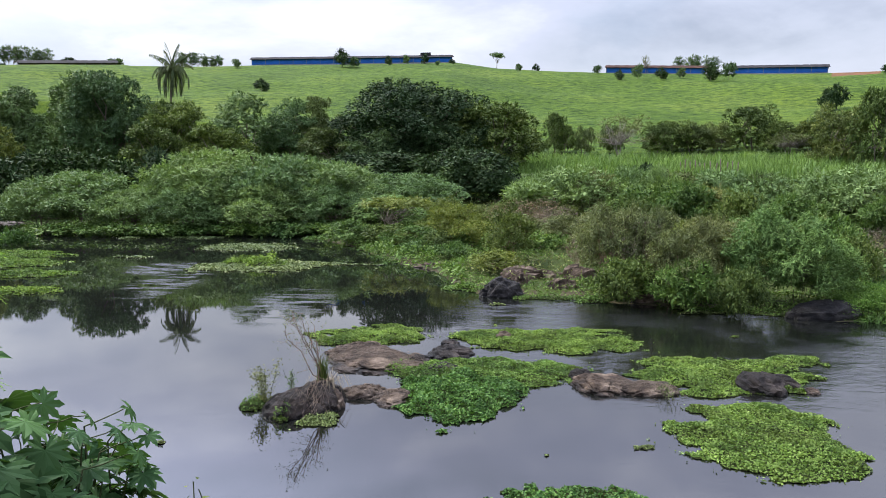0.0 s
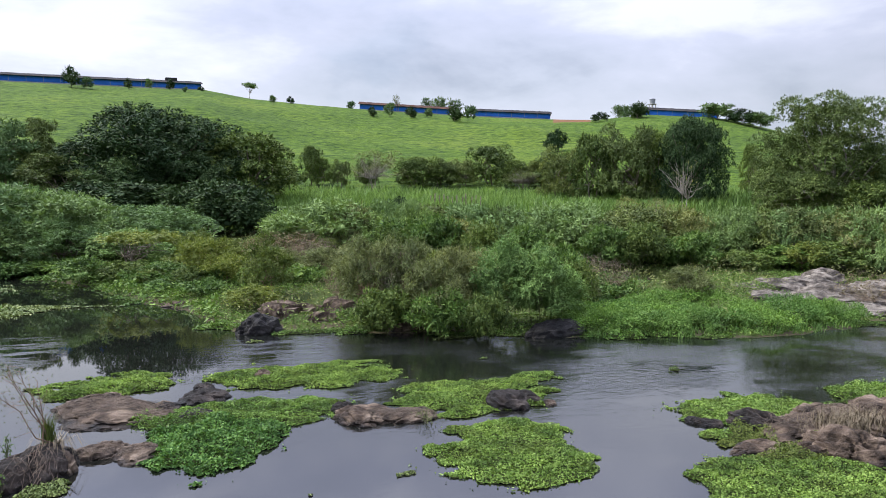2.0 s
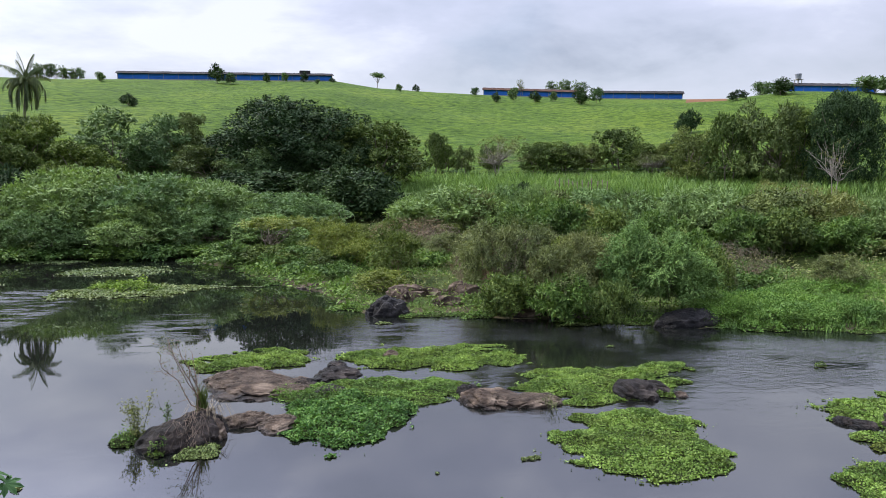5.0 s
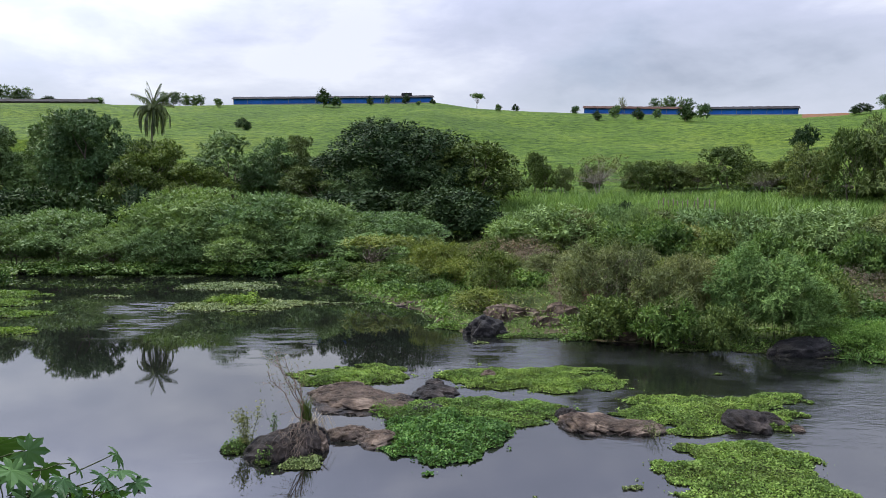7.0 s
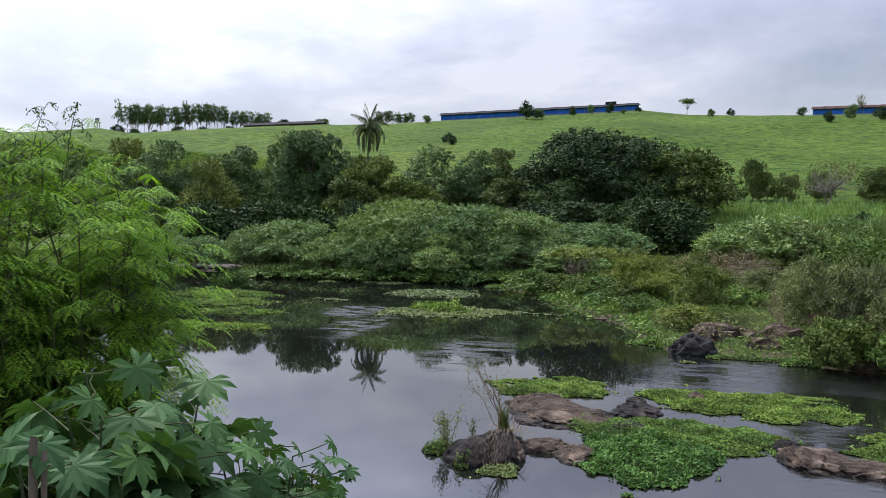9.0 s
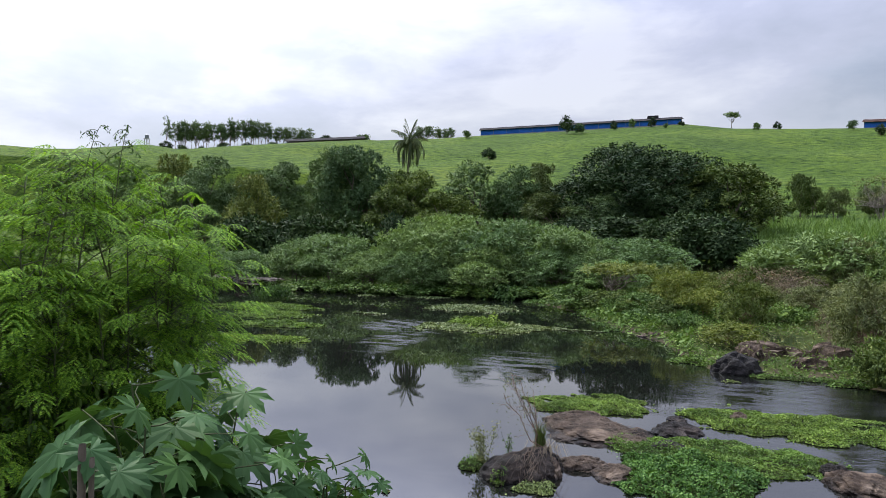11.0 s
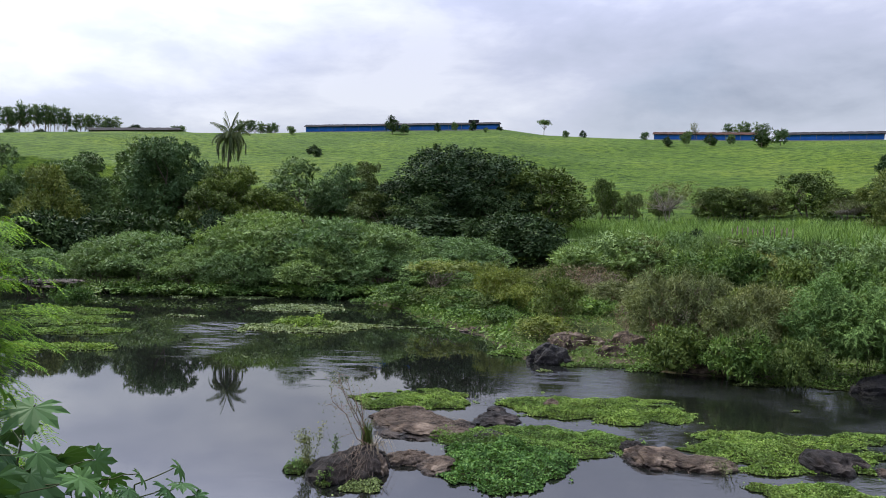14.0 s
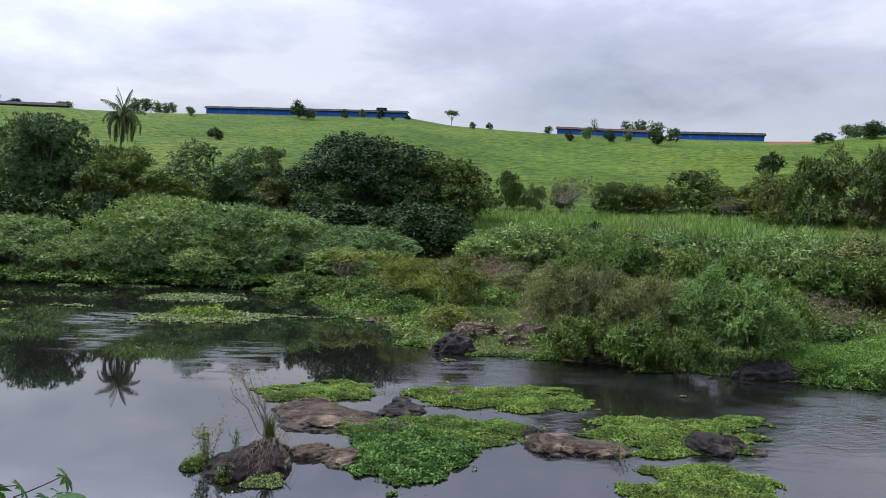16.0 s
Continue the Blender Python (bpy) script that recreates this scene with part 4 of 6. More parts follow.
sow("rain_tree", RAIN, rng)
plant("dead_tree", 270, 7.0, 5.0, 60, (0.2, 0.06), WILLOW_LEAF, GREY_BARK, 46, 0.6, 0.06, "leafless pale dead tree before a dark crown", "tree", flat=0.9, low=-0.3, zc=0.55, rz=0.35, limbs=16, stems=2, depth=0.9, tuft=0.2, per=3)
sow("dead_tree", ((50.6, 62.1, 6.6, 7.8),), rng)
sow("pasture_tree", HILL_TREES, rng, "small trees on the pasture", least=2.0, sink=0.3)
sow("pasture_tree", HILL_TREES_EAST, rng, "small trees on the pasture", least=2.0, sink=0.3)


def scatter(kind, count, region, wide, high, seed, group, gap):
    """More plants of a kind strewn over a stretch of the bank, each at its own place."""
    g = np.random.default_rng(seed)
    x0, x1, y0, y1, smin, smax = region
    rows = []
    for k in range(4000):
        if len(rows) == count:
            break
        x, y = g.uniform(x0, x1), g.uniform(y0, y1)
        s = y - np.interp(x, SHORE_X, SHORE_Y)
        if smin < s < smax and not (y > 55 and 17.5 < math.degrees(math.atan2(x, y)) < 24.5) and float(ground_z(x, y)) > 0.06 and all((x - a) ** 2 + (y - b) ** 2 > gap ** 2 for a, b, _, _ in rows):
            rows.append((x, y, g.uniform(*wide), min(g.uniform(*high), max(0.9, FLAT_TOP - 0.2 - float(ground_z(x, y))))))
    sow(kind, rows, g, group)


scatter("olive_bush", 18, (-3, 24, 26, 52, 2.5, 26), (2.0, 3.6), (0.7, 1.5), 401, "bushes on the flat spit", 1.9)
scatter("willow_bush", 10, (5, 24, 25, 48, 2.5, 26), (2.2, 3.8), (0.9, 1.9), 402, "bushes on the flat spit", 2.4)
scatter("low_shrub", 24, (-5, 24, 23.5, 52, 1.6, 28), (2.2, 4.0), (0.5, 1.0), 403, "low shrubs on the flat spit", 1.9)
scatter("dry_bush", 8, (3, 24, 27, 50, 3.5, 26), (1.8, 3.0), (0.9, 1.6), 404, "dry bushes", 3.0)
scatter("scrub_bush", 30, (9, 72, 45, 84, 22, 64), (4.5, 8.5), (1.6, 2.9), 405, "scrub on the flat before the field", 3.6)
scatter("scrub_bush", 8, (36, 62, 40, 52, 16, 32), (3.5, 6.5), (1.3, 2.3), 406, "scrub on the flat before the field", 3.2)
sow("green_tree", FILL, rng, "trees on the river flat", least=5)
sow("umbrella_tree", ((24.5, 324.0, 8.2, 7.0),), rng)
sow("small_umbrella_tree", ((-3.2, 44.8, 5.4, 2.7),), rng)


def undergrowth(name, count, region, leaf, mat, label, seed, lift=0.25):
    """Ground plants too many to count, in clumps over part of the bank."""
    g = np.random.default_rng(seed)
    x0, x1, y0, y1, smin, smax = region
    X, Y = g.uniform(x0, x1, count * 4), g.uniform(y0, y1, count * 4)
    s = Y - np.interp(X, SHORE_X, SHORE_Y)
    Z = ground_z(X, Y)
    dense = fractal(X * 0.3, Y * 0.3, seed) + 0.25
    keep = (s > smin) & (s < smax) & (Z > 0.01) & (dense > g.uniform(-0.25, 0.6, len(X)))
    X, Y, Z, dense = X[keep][:count], Y[keep][:count], Z[keep][:count], dense[keep][:count]
    n = len(X)
    P = np.stack([X, Y, Z + lift * np.clip(dense * 2, 0.05, 1.6) * g.random(n) ** 0.7], 1)
    N = unit(g.normal(0, 0.6, (n, 3)) + np.array([0, -0.1, 0.9]))
    v, f = leaf_quads(P, N, leaf[0], leaf[1], g, 0.1, simple=True)
    tagged(new(name, np_mesh(name, v, f, [mat])), label, "undergrowth", kind="stuff")


undergrowth("bank_herbs", 34000, (-62, 1, 26, 78, -0.3, 12), (0.26, 0.13), HERB_LEAF, "low green herbs and creepers covering the bank", 301, 0.5)
undergrowth("spit_herbs", 70000, (-5, 40, 19, 48, -0.2, 24), (0.11, 0.055), HERB_LEAF, "low green herbs between the rocks", 302, 0.22)
undergrowth("olive_herbs", 20000, (0, 40, 19, 60, 1.0, 40), (0.20, 0.06), WILLOW_LEAF, "olive weeds and dry stalks on the flat", 303, 0.7)
undergrowth("flat_weeds", 12000, (-40, 75, 45, 98, 6, 75), (0.36, 0.14), MIMOSA, "rough green scrub on the river flat", 304, 1.1)


def blades(name, P, height, width, mat, label, seed, kind="stuff", category="grass", lean=0.35):
    """Bent grass blades standing at the points P."""
    g = np.random.default_rng(seed)
    n = len(P)
    d = unit(np.concatenate([g.normal(0, 1, (n, 2)), np.zeros((n, 1))], 1))
    H = height * g.uniform(0.55, 1.2, (n, 1))
    side = np.stack([-d[:, 1], d[:, 0], np.zeros(n)], 1) * width / 2
    mid = P + np.array([0, 0, 1.0]) * H * 0.6 + d * H * lean * 0.3
    tip = P + np.array([0, 0, 1.0]) * H * 0.92 + d * H * lean
    v = np.stack([P - side, P + side, mid + side * 0.8, mid - side * 0.8, tip], 1).reshape(-1, 3)
    i = np.arange(n)[:, None] * 5
    ob = new(name, np_mesh(name, v, [i + np.array([[0, 1, 2, 3]]), i + np.array([[3, 2, 4]])], [mat]))
    return tagged(ob, label, category, kind=kind)


g = np.random.default_rng(77)
u, v = g.uniform(6, 72, 52000), g.uniform(62, 97, 52000)
reach = np.hypot(u, v)
keep = (reach > 80) & (reach < 97)
u, v = u[keep], v[keep]
blades("cane_field", np.stack([u, v, ground_z(u, v)], 1), 1.9, 0.09, CANE_LEAF, "strip of light green sugar cane below the hill", 78, category="crop")
BED = (
    (14.8, 24.0, 2.1, 0.6), (13.9, 22.5, 2.3, 0.6), (16.5, 24.4, 2.5, 0.5), (14.9, 22.1, 1.9, 0.7), (18.0, 24.6, 2.2, 0.5),
    (16.0, 21.9, 2.9, 0.6), (20.0, 25.2, 2.7, 0.6), (17.0, 21.4, 2.5, 0.5), (21.4, 24.8, 2.5, 0.7), (18.2, 21.1, 2.4, 0.7),
    (21.8, 23.5, 2.6, 0.5), (19.2, 20.8, 2.7, 0.6), (22.1, 22.3, 2.2, 0.5), (20.9, 20.7, 2.8, 0.6), (24.8, 23.1, 2.6, 0.7),
    (22.9, 21.1, 2.6, 0.7), (25.2, 21.8, 2.3, 0.7), (25.5, 21.0, 2.3, 0.7), (17.7, 23.2, 2.8, 0.5), (19.1, 23.0, 2.0, 0.5),
    (16.2, 23.1, 2.9, 0.6), (20.7, 21.8, 2.5, 0.5),
)
for k in range(2):
    plant("water_plant", 280 + k, 2.4, 0.7, 3000, (0.085, 0.030), GRASS_LEAF, STEM, 34, 0.26, 0.008, "lush bright green leafy plant on the water's edge", "water plant", flat=0.8, low=-0.1, zc=0.35, rz=0.55, stems=8, limbs=4, tuft=0.11, per=7, kite=True, droop=-0.1)
sow("water_plant", BED, g, "lush green bed at the water's edge", sink=0.05)
u, v = g.uniform(13.2, 26.5, 5000), g.uniform(19.4, 24.5, 5000)
keep = (ground_z(u, v) > -0.15) & (np.hypot((u - 20) / 6.8, (v - 21.6) / 2.1) + 0.5 * fractal(u * 0.7, v * 0.7, 6) < 1)
u, v = u[keep], v[keep]
blades("waterside_grass", np.stack([u, v, np.maximum(ground_z(u, v), 0)], 1), 0.26, 0.026, GRASS_LEAF, "lush bright green grass bed at the water's edge", 79, lean=0.6)


# ---- coconut palm ----
def coconut_palm(x, y, height):
    g = np.random.default_rng(9)
    top = new("coconut_palm")
    top.matrix_basis = pose(x, y, float(ground_z(x, y)) - 0.2)
    tagged(top, "tall coconut palm with drooping fronds rising over the trees", "palm tree")
    s = np.linspace(0, 1, 14)
    trunk = np.stack([0.5 * s ** 2, 0.2 * np.sin(s * 2), s * height, 0.24 - 0.1 * s], 1)
    tv, tf = tubes([trunk], 8)
    part("trunk", np_mesh("palm_trunk", tv, tf, [BARK], smooth=True), top)
    head = trunk[-1, :3]
    for k in range(34):
        # young fronds stand up, old ones hang along the trunk
        age = k / 33
        ang, rise = k * 2.399 + g.normal(0, 0.2), 1.5 - 2.1 * age ** 0.9 + g.normal(0, 0.1)
        length = 4.3 * g.uniform(0.85, 1.1)
        q = np.linspace(0, 1, 9)
        out = np.array([math.cos(ang), math.sin(ang), 0])
        slope = np.maximum(rise - (0.7 + 3.0 * min(1.0, 1.7 * age)) * q ** 1.1, -1.54)
        step = length / 8
        rad = np.concatenate([[0], np.cumsum(np.cos(slope[:-1]) * step)])
        hgt = np.concatenate([[0], np.cumsum(np.sin(slope[:-1]) * step)])
        spine = head + rad[:, None] * out + hgt[:, None] * np.array([0, 0, 1.0])
        rv, rf = tubes([np.concatenate([spine, (0.035 - 0.028 * q)[:, None]], 1)], 4)
        n = 44
        w = np.linspace(0.12, 0.99, n)
        P = np.stack([np.interp(w, q, spine[:, c]) for c in range(3)], 1)
        across = np.array([-out[1], out[0], 0])
        V, F, base = [rv], [rf], len(rv)
        for sign in (-1, 1):
            d = unit(across * sign * 0.6 + out * 0.4 + np.array([0, 0, -1.1]) + g.normal(0, 0.08, (n, 3)))
            L = (0.85 * np.sin(np.pi * (0.12 + 0.82 * w)) + 0.10)[:, None]
            wide = unit(np.cross(d, np.array([0, 0, 1.0]))) * 0.035
            V.append(np.stack([P - wide, P + wide, P + d * L * 0.6 + wide, P + d * L + np.array([0, 0, -0.1])], 1).reshape(-1, 3))
            F.append(np.arange(4 * n).reshape(-1, 4) + base)
            base += 4 * n
        part("frond", np_mesh("palm_frond", np.concatenate(V), np.concatenate(F), [PALM_LEAF]), top)


coconut_palm(-42.7, 108.3, 14.2)


# ---- rocks ----
def rock(name, x, y, rx, ry, h, seed, mat, label, turn=0.0, sink=0.8, rough=0.25, tilt=0.0, level=0, z0=0.0):
    """A weathered boulder or slab: a ball worn flat, split along tilted beds."""
    bm = bmesh.new()
    bmesh.ops.create_icosphere(bm, subdivisions=level or (5 if max(rx, ry) > 0.7 and y < 19 else 4), radius=1)
    off = Vector((seed * 7.31, seed * 3.17, seed * 1.93))
    tip = Vector((0.45 * math.sin(seed * 2.1), 0.45 * math.cos(seed * 1.3), 0.85)).normalized()
    for v in bm.verts:
        p = v.co.copy()
        d = noise.fractal(p * 0.9 + off, 1.0, 2.0, 4) * rough * 0.9
        # tilted beds weather back into ledges, split by a few cross joints
        u = p.dot(tip) * 3.4 + 0.7 * noise.noise(p * 1.4 + off)
        step = u - math.floor(u)
        d += rough * 0.36 * (min(step * 1.4, 1.0) - 0.5)
        near, spots = noise.voronoi(Vector((p.x * 1.5, p.y * 1.5, p.z * 0.7)) + off)
        d -= rough * 0.5 * max(0.0, 0.10 - (near[1] - near[0])) / 0.10
        d += rough * 0.14 * noise.noise(p * 6.5 + off) + rough * 0.08 * noise.noise(p * 16 + off)
        q = p * (1 + d)
        if q.z > 0:
            q.z = q.z ** 0.75
        v.co = Vector((q.x * rx, q.y * ry, q.z * h * (1 + sink) - h * sink))
    me = bpy.data.meshes.new(name)
    bm.to_mesh(me)
    bm.free()
    me.materials.append(mat)
    ob = new(name, me)
    ob.matrix_basis = pose(x, y, z0, 0, tilt, turn)
    return tagged(ob, label, "rock")


FLAT = "flat weathered pinkish-brown rock at the water's surface"
SMALL = "small brown rock among the floating plants"
WET = "dark wet boulder in the river"
PALE = "pale layered granite outcrop on the far bank"
NEAR_ROCKS = []
for row in (
    (-1.71, 16.15, 1.32, 1.25, 0.17, 1, PINK_ROCK, FLAT, 6), (-2.02, 17.05, 0.95, 0.76, 0.20, 3, PINK_ROCK, FLAT, 10), (-0.88, 15.87, 0.62, 0.49, 0.12, 2, PINK_ROCK, FLAT, -6),
    (-0.56, 16.22, 0.36, 0.40, 0.15, 4, DARK_ROCK, SMALL, 10), (0.18, 16.94, 0.66, 0.56, 0.20, 10, DARK_ROCK, "dark brown rock between the floating plants", 16), (0.24, 18.06, 0.27, 0.28, 0.10, 11, DARK_ROCK, SMALL, 0),
    (0.06, 15.56, 0.40, 0.37, 0.15, 12, DARK_ROCK, SMALL, 0), (-1.64, 13.76, 0.64, 0.38, 0.18, 5, PINK_ROCK, FLAT, 14), (-0.97, 13.39, 0.42, 0.63, 0.15, 6, PINK_ROCK, SMALL, -15),
    (-2.42, 13.13, 0.57, 0.85, 0.38, 7, DARK_ROCK, WET, 0, 0.8, 0.16), (-2.88, 12.77, 0.60, 0.66, 0.34, 9, DARK_ROCK, WET, 10, 0.8, 0.16), (-2.12, 13.11, 0.27, 0.46, 0.30, 8, PINK_ROCK, "brown boulder beside a dry bush", 15),
    (3.44, 14.38, 0.74, 0.79, 0.22, 13, PINK_ROCK, "long brown layered rock in the river", -8), (4.32, 14.15, 0.79, 0.46, 0.16, 14, PINK_ROCK, "long brown layered rock in the river", -4), (3.16, 14.93, 0.31, 0.40, 0.20, 15, DARK_ROCK, SMALL, 10),
    (6.90, 14.39, 0.59, 0.70, 0.26, 16, DARK_ROCK, WET, 0), (7.47, 14.55, 0.30, 0.46, 0.20, 17, DARK_ROCK, WET, 20), (7.84, 14.08, 0.19, 0.20, 0.10, 19, PINK_ROCK, SMALL, 8),
    (1.77, 18.76, 0.28, 0.38, 0.20, 18, PINK_ROCK, SMALL, 0), (11.30, 11.25, 0.59, 0.73, 0.32, 25, DARK_ROCK, SMALL, 0), (11.84, 10.66, 1.40, 0.85, 0.26, 21, PINK_ROCK, FLAT, 16),
    (12.95, 11.09, 1.34, 0.70, 0.34, 22, PINK_ROCK, FLAT, 14), (11.78, 9.46, 0.81, 0.83, 0.38, 24, PINK_ROCK, "brown rock with a dark wet foot", 8), (10.13, 10.07, 0.77, 0.39, 0.14, 23, PINK_ROCK, FLAT, 10),
    (10.14, 11.84, 0.22, 0.24, 0.10, 27, DARK_ROCK, SMALL, 10), (10.37, 11.59, 0.26, 0.29, 0.12, 26, DARK_ROCK, SMALL, 10), (14.38, 10.37, 1.47, 1.53, 0.42, 28, PINK_ROCK, FLAT, 0),
    (11.30, 9.66, 0.69, 0.41, 0.20, 29, PINK_ROCK, FLAT, 6),
    (12.45, 21.9, 1.35, 0.6, 0.58, 31, BLACK_ROCK, "large black wet boulder at the water's edge", 4, 0.5, 0.16), (2.2, 25.5, 0.85, 0.6, 0.6, 32, BLACK_ROCK, "black wet boulder below the bank", 0), (3.0, 27.4, 0.75, 0.55, 0.70, 33, PINK_ROCK, "grey-brown boulder on the bank", 60, 0.8, 0.36),
    (4.7, 26.6, 0.75, 0.5, 0.52, 34, PINK_ROCK, "grey-brown boulder on the bank", 0, 0.8, 0.36), (4.2, 28.9, 1.9, 1.0, 0.62, 35, PINK_ROCK, "broad sloping rock below the bushes", 10, 0.8, 0.34), (5.8, 28.6, 1.3, 0.8, 0.66, 36, PINK_ROCK, "broad sloping rock below the bushes", -20, 0.8, 0.34),
    (7.3, 24.3, 0.7, 0.3, 0.25, 37, PINK_ROCK, SMALL, 0), (6.6, 25.0, 0.5, 0.3, 0.3, 38, PINK_ROCK, SMALL, 0), (0.1, 33.4, 1.5, 0.6, 0.3, 39, PINK_ROCK, FLAT, 0), (1.5, 35.0, 1.6, 0.5, 0.3, 40, PINK_ROCK, FLAT, 5),
):
    NEAR_ROCKS.append(rock("rock", *row))
for row in (
    (28.2, 29.1, 1.7, 1.3, 0.73, 151, PALE_ROCK, PALE, -44, 0.35, 0.24), (30.3, 29.1, 2.1, 1.6, 0.91, 152, PALE_ROCK, PALE, -37, 0.35, 0.24), (32.3, 29.1, 2.2, 1.9, 1.07, 153, PALE_ROCK, PALE, -44, 0.35, 0.24),
    (31.3, 26.5, 2.1, 1.3, 0.92, 154, PALE_ROCK, PALE, -37, 0.35, 0.24), (35.2, 30.4, 1.3, 1.6, 1.26, 155, PALE_ROCK, PALE, -44, 0.35, 0.24), (27.8, 27.4, 1.9, 1.9, 0.56, 156, PALE_ROCK, PALE, -37, 0.35, 0.24),
    (29.6, 25.4, 2.1, 1.3, 0.64, 157, PALE_ROCK, PALE, -44, 0.35, 0.24), (28.6, 22.8, 1.6, 1.6, 0.49, 158, PALE_ROCK, "low flat pale rock in the water", -37, 0.35, 0.24), (33.8, 25.8, 2.3, 1.9, 1.08, 159, PALE_ROCK, PALE, -44, 0.35, 0.24),
    (24.2, 30.2, 0.6, 0.45, 0.55, 59, DARK_ROCK, "dark rounded rock by the pond", 0), (25.2, 30.1, 0.65, 0.5, 0.5, 60, PALE_ROCK, "grey rounded rock by the pond", 30), (26.0, 29.6, 0.6, 0.4, 0.35, 61, PALE_ROCK, "grey rounded rock by the pond", 0),
    (17.5, 24.9, 0.7, 0.4, 0.3, 62, PINK_ROCK, SMALL, 0), (20.0, 29.5, 1.8, 0.7, 0.45, 63, PINK_ROCK, FLAT, 0),
):
    rock("rock", *row)


def dead_litter(x, y, rx, ry, count, long, seed, label, turn=0.0, pull=(0, 0)):
    """Dead weed and straw washed up on the rocks: strips that lie along the stone under them."""
    g = np.random.default_rng(seed)
    V, F = [], []
    for ob in NEAR_ROCKS:
        m = ob.matrix_basis
        if math.hypot(m.translation.x - x, m.translation.y - y) < 3.5:
            base = len(V)
            V += [m @ v.co for v in ob.data.vertices]
            F += [[base + i for i in p.vertices] for p in ob.data.polygons]
    tree = BVHTree.FromPolygons(V, F)
    paths = []
    for k in range(count):
        a = g.uniform(0, 2 * np.pi)
        r = math.sqrt(g.uniform(0, 1))
        px, py = x + rx * r * math.cos(a), y + ry * r * math.sin(a)
        way = g.normal(turn, 0.7)
        step = long * g.uniform(0.4, 1.2) / 4
        rows = []
        lift = g.uniform(0.004, 0.035)
        for q in range(5):
            hit = tree.ray_cast(Vector((px, py, 3.0)), Vector((0, 0, -1)))[0]
            z = max(hit.z if hit else 0.0, 0.0)
            rows.append((px, py, z + lift * (1.0 - 0.15 * q), 0.0055 * (1 - 0.16 * q)))
            way += g.normal(0, 0.35)
            px += step * math.cos(way) + pull[0] * step
            py += step * math.sin(way) + pull[1] * step
        if max(row[2] for row in rows) > 0.04:
            paths.append(np.array(rows))
    v, f = tubes(paths, 3)
    tagged(new("dead_weed_litter", np_mesh("dead_weed_litter", v, f, [DRIFT])), label, "dead weed", kind="stuff")


DRIFT = bark_material("washed_up_weed", (0.034, 0.025, 0.018), (0.15, 0.110, 0.080), 3)
LITTER = "brown dead weed washed up on the flat rocks"
dead_litter(-1.75, 16.55, 1.15, 0.75, 620, 0.34, 401, LITTER, 0.2)
dead_litter(-0.85, 15.85, 0.5, 0.35, 130, 0.28, 402, LITTER, 0.2)
dead_litter(-1.3, 13.6, 0.65, 0.35, 170, 0.28, 403, LITTER, 0.4)
dead_litter(-2.5, 12.95, 0.35, 0.35, 60, 0.6, 404, "dry roots and straw hanging over the dark boulder", -1.57, (0, -0.4))
dead_litter(4.2, 14.15, 0.75, 0.3, 260, 0.4, 405, "dry twigs and dead weed on the layered rock", -0.3)
dead_litter(12.4, 10.7, 1.5, 0.5, 320, 0.35, 406, LITTER, 0.3)

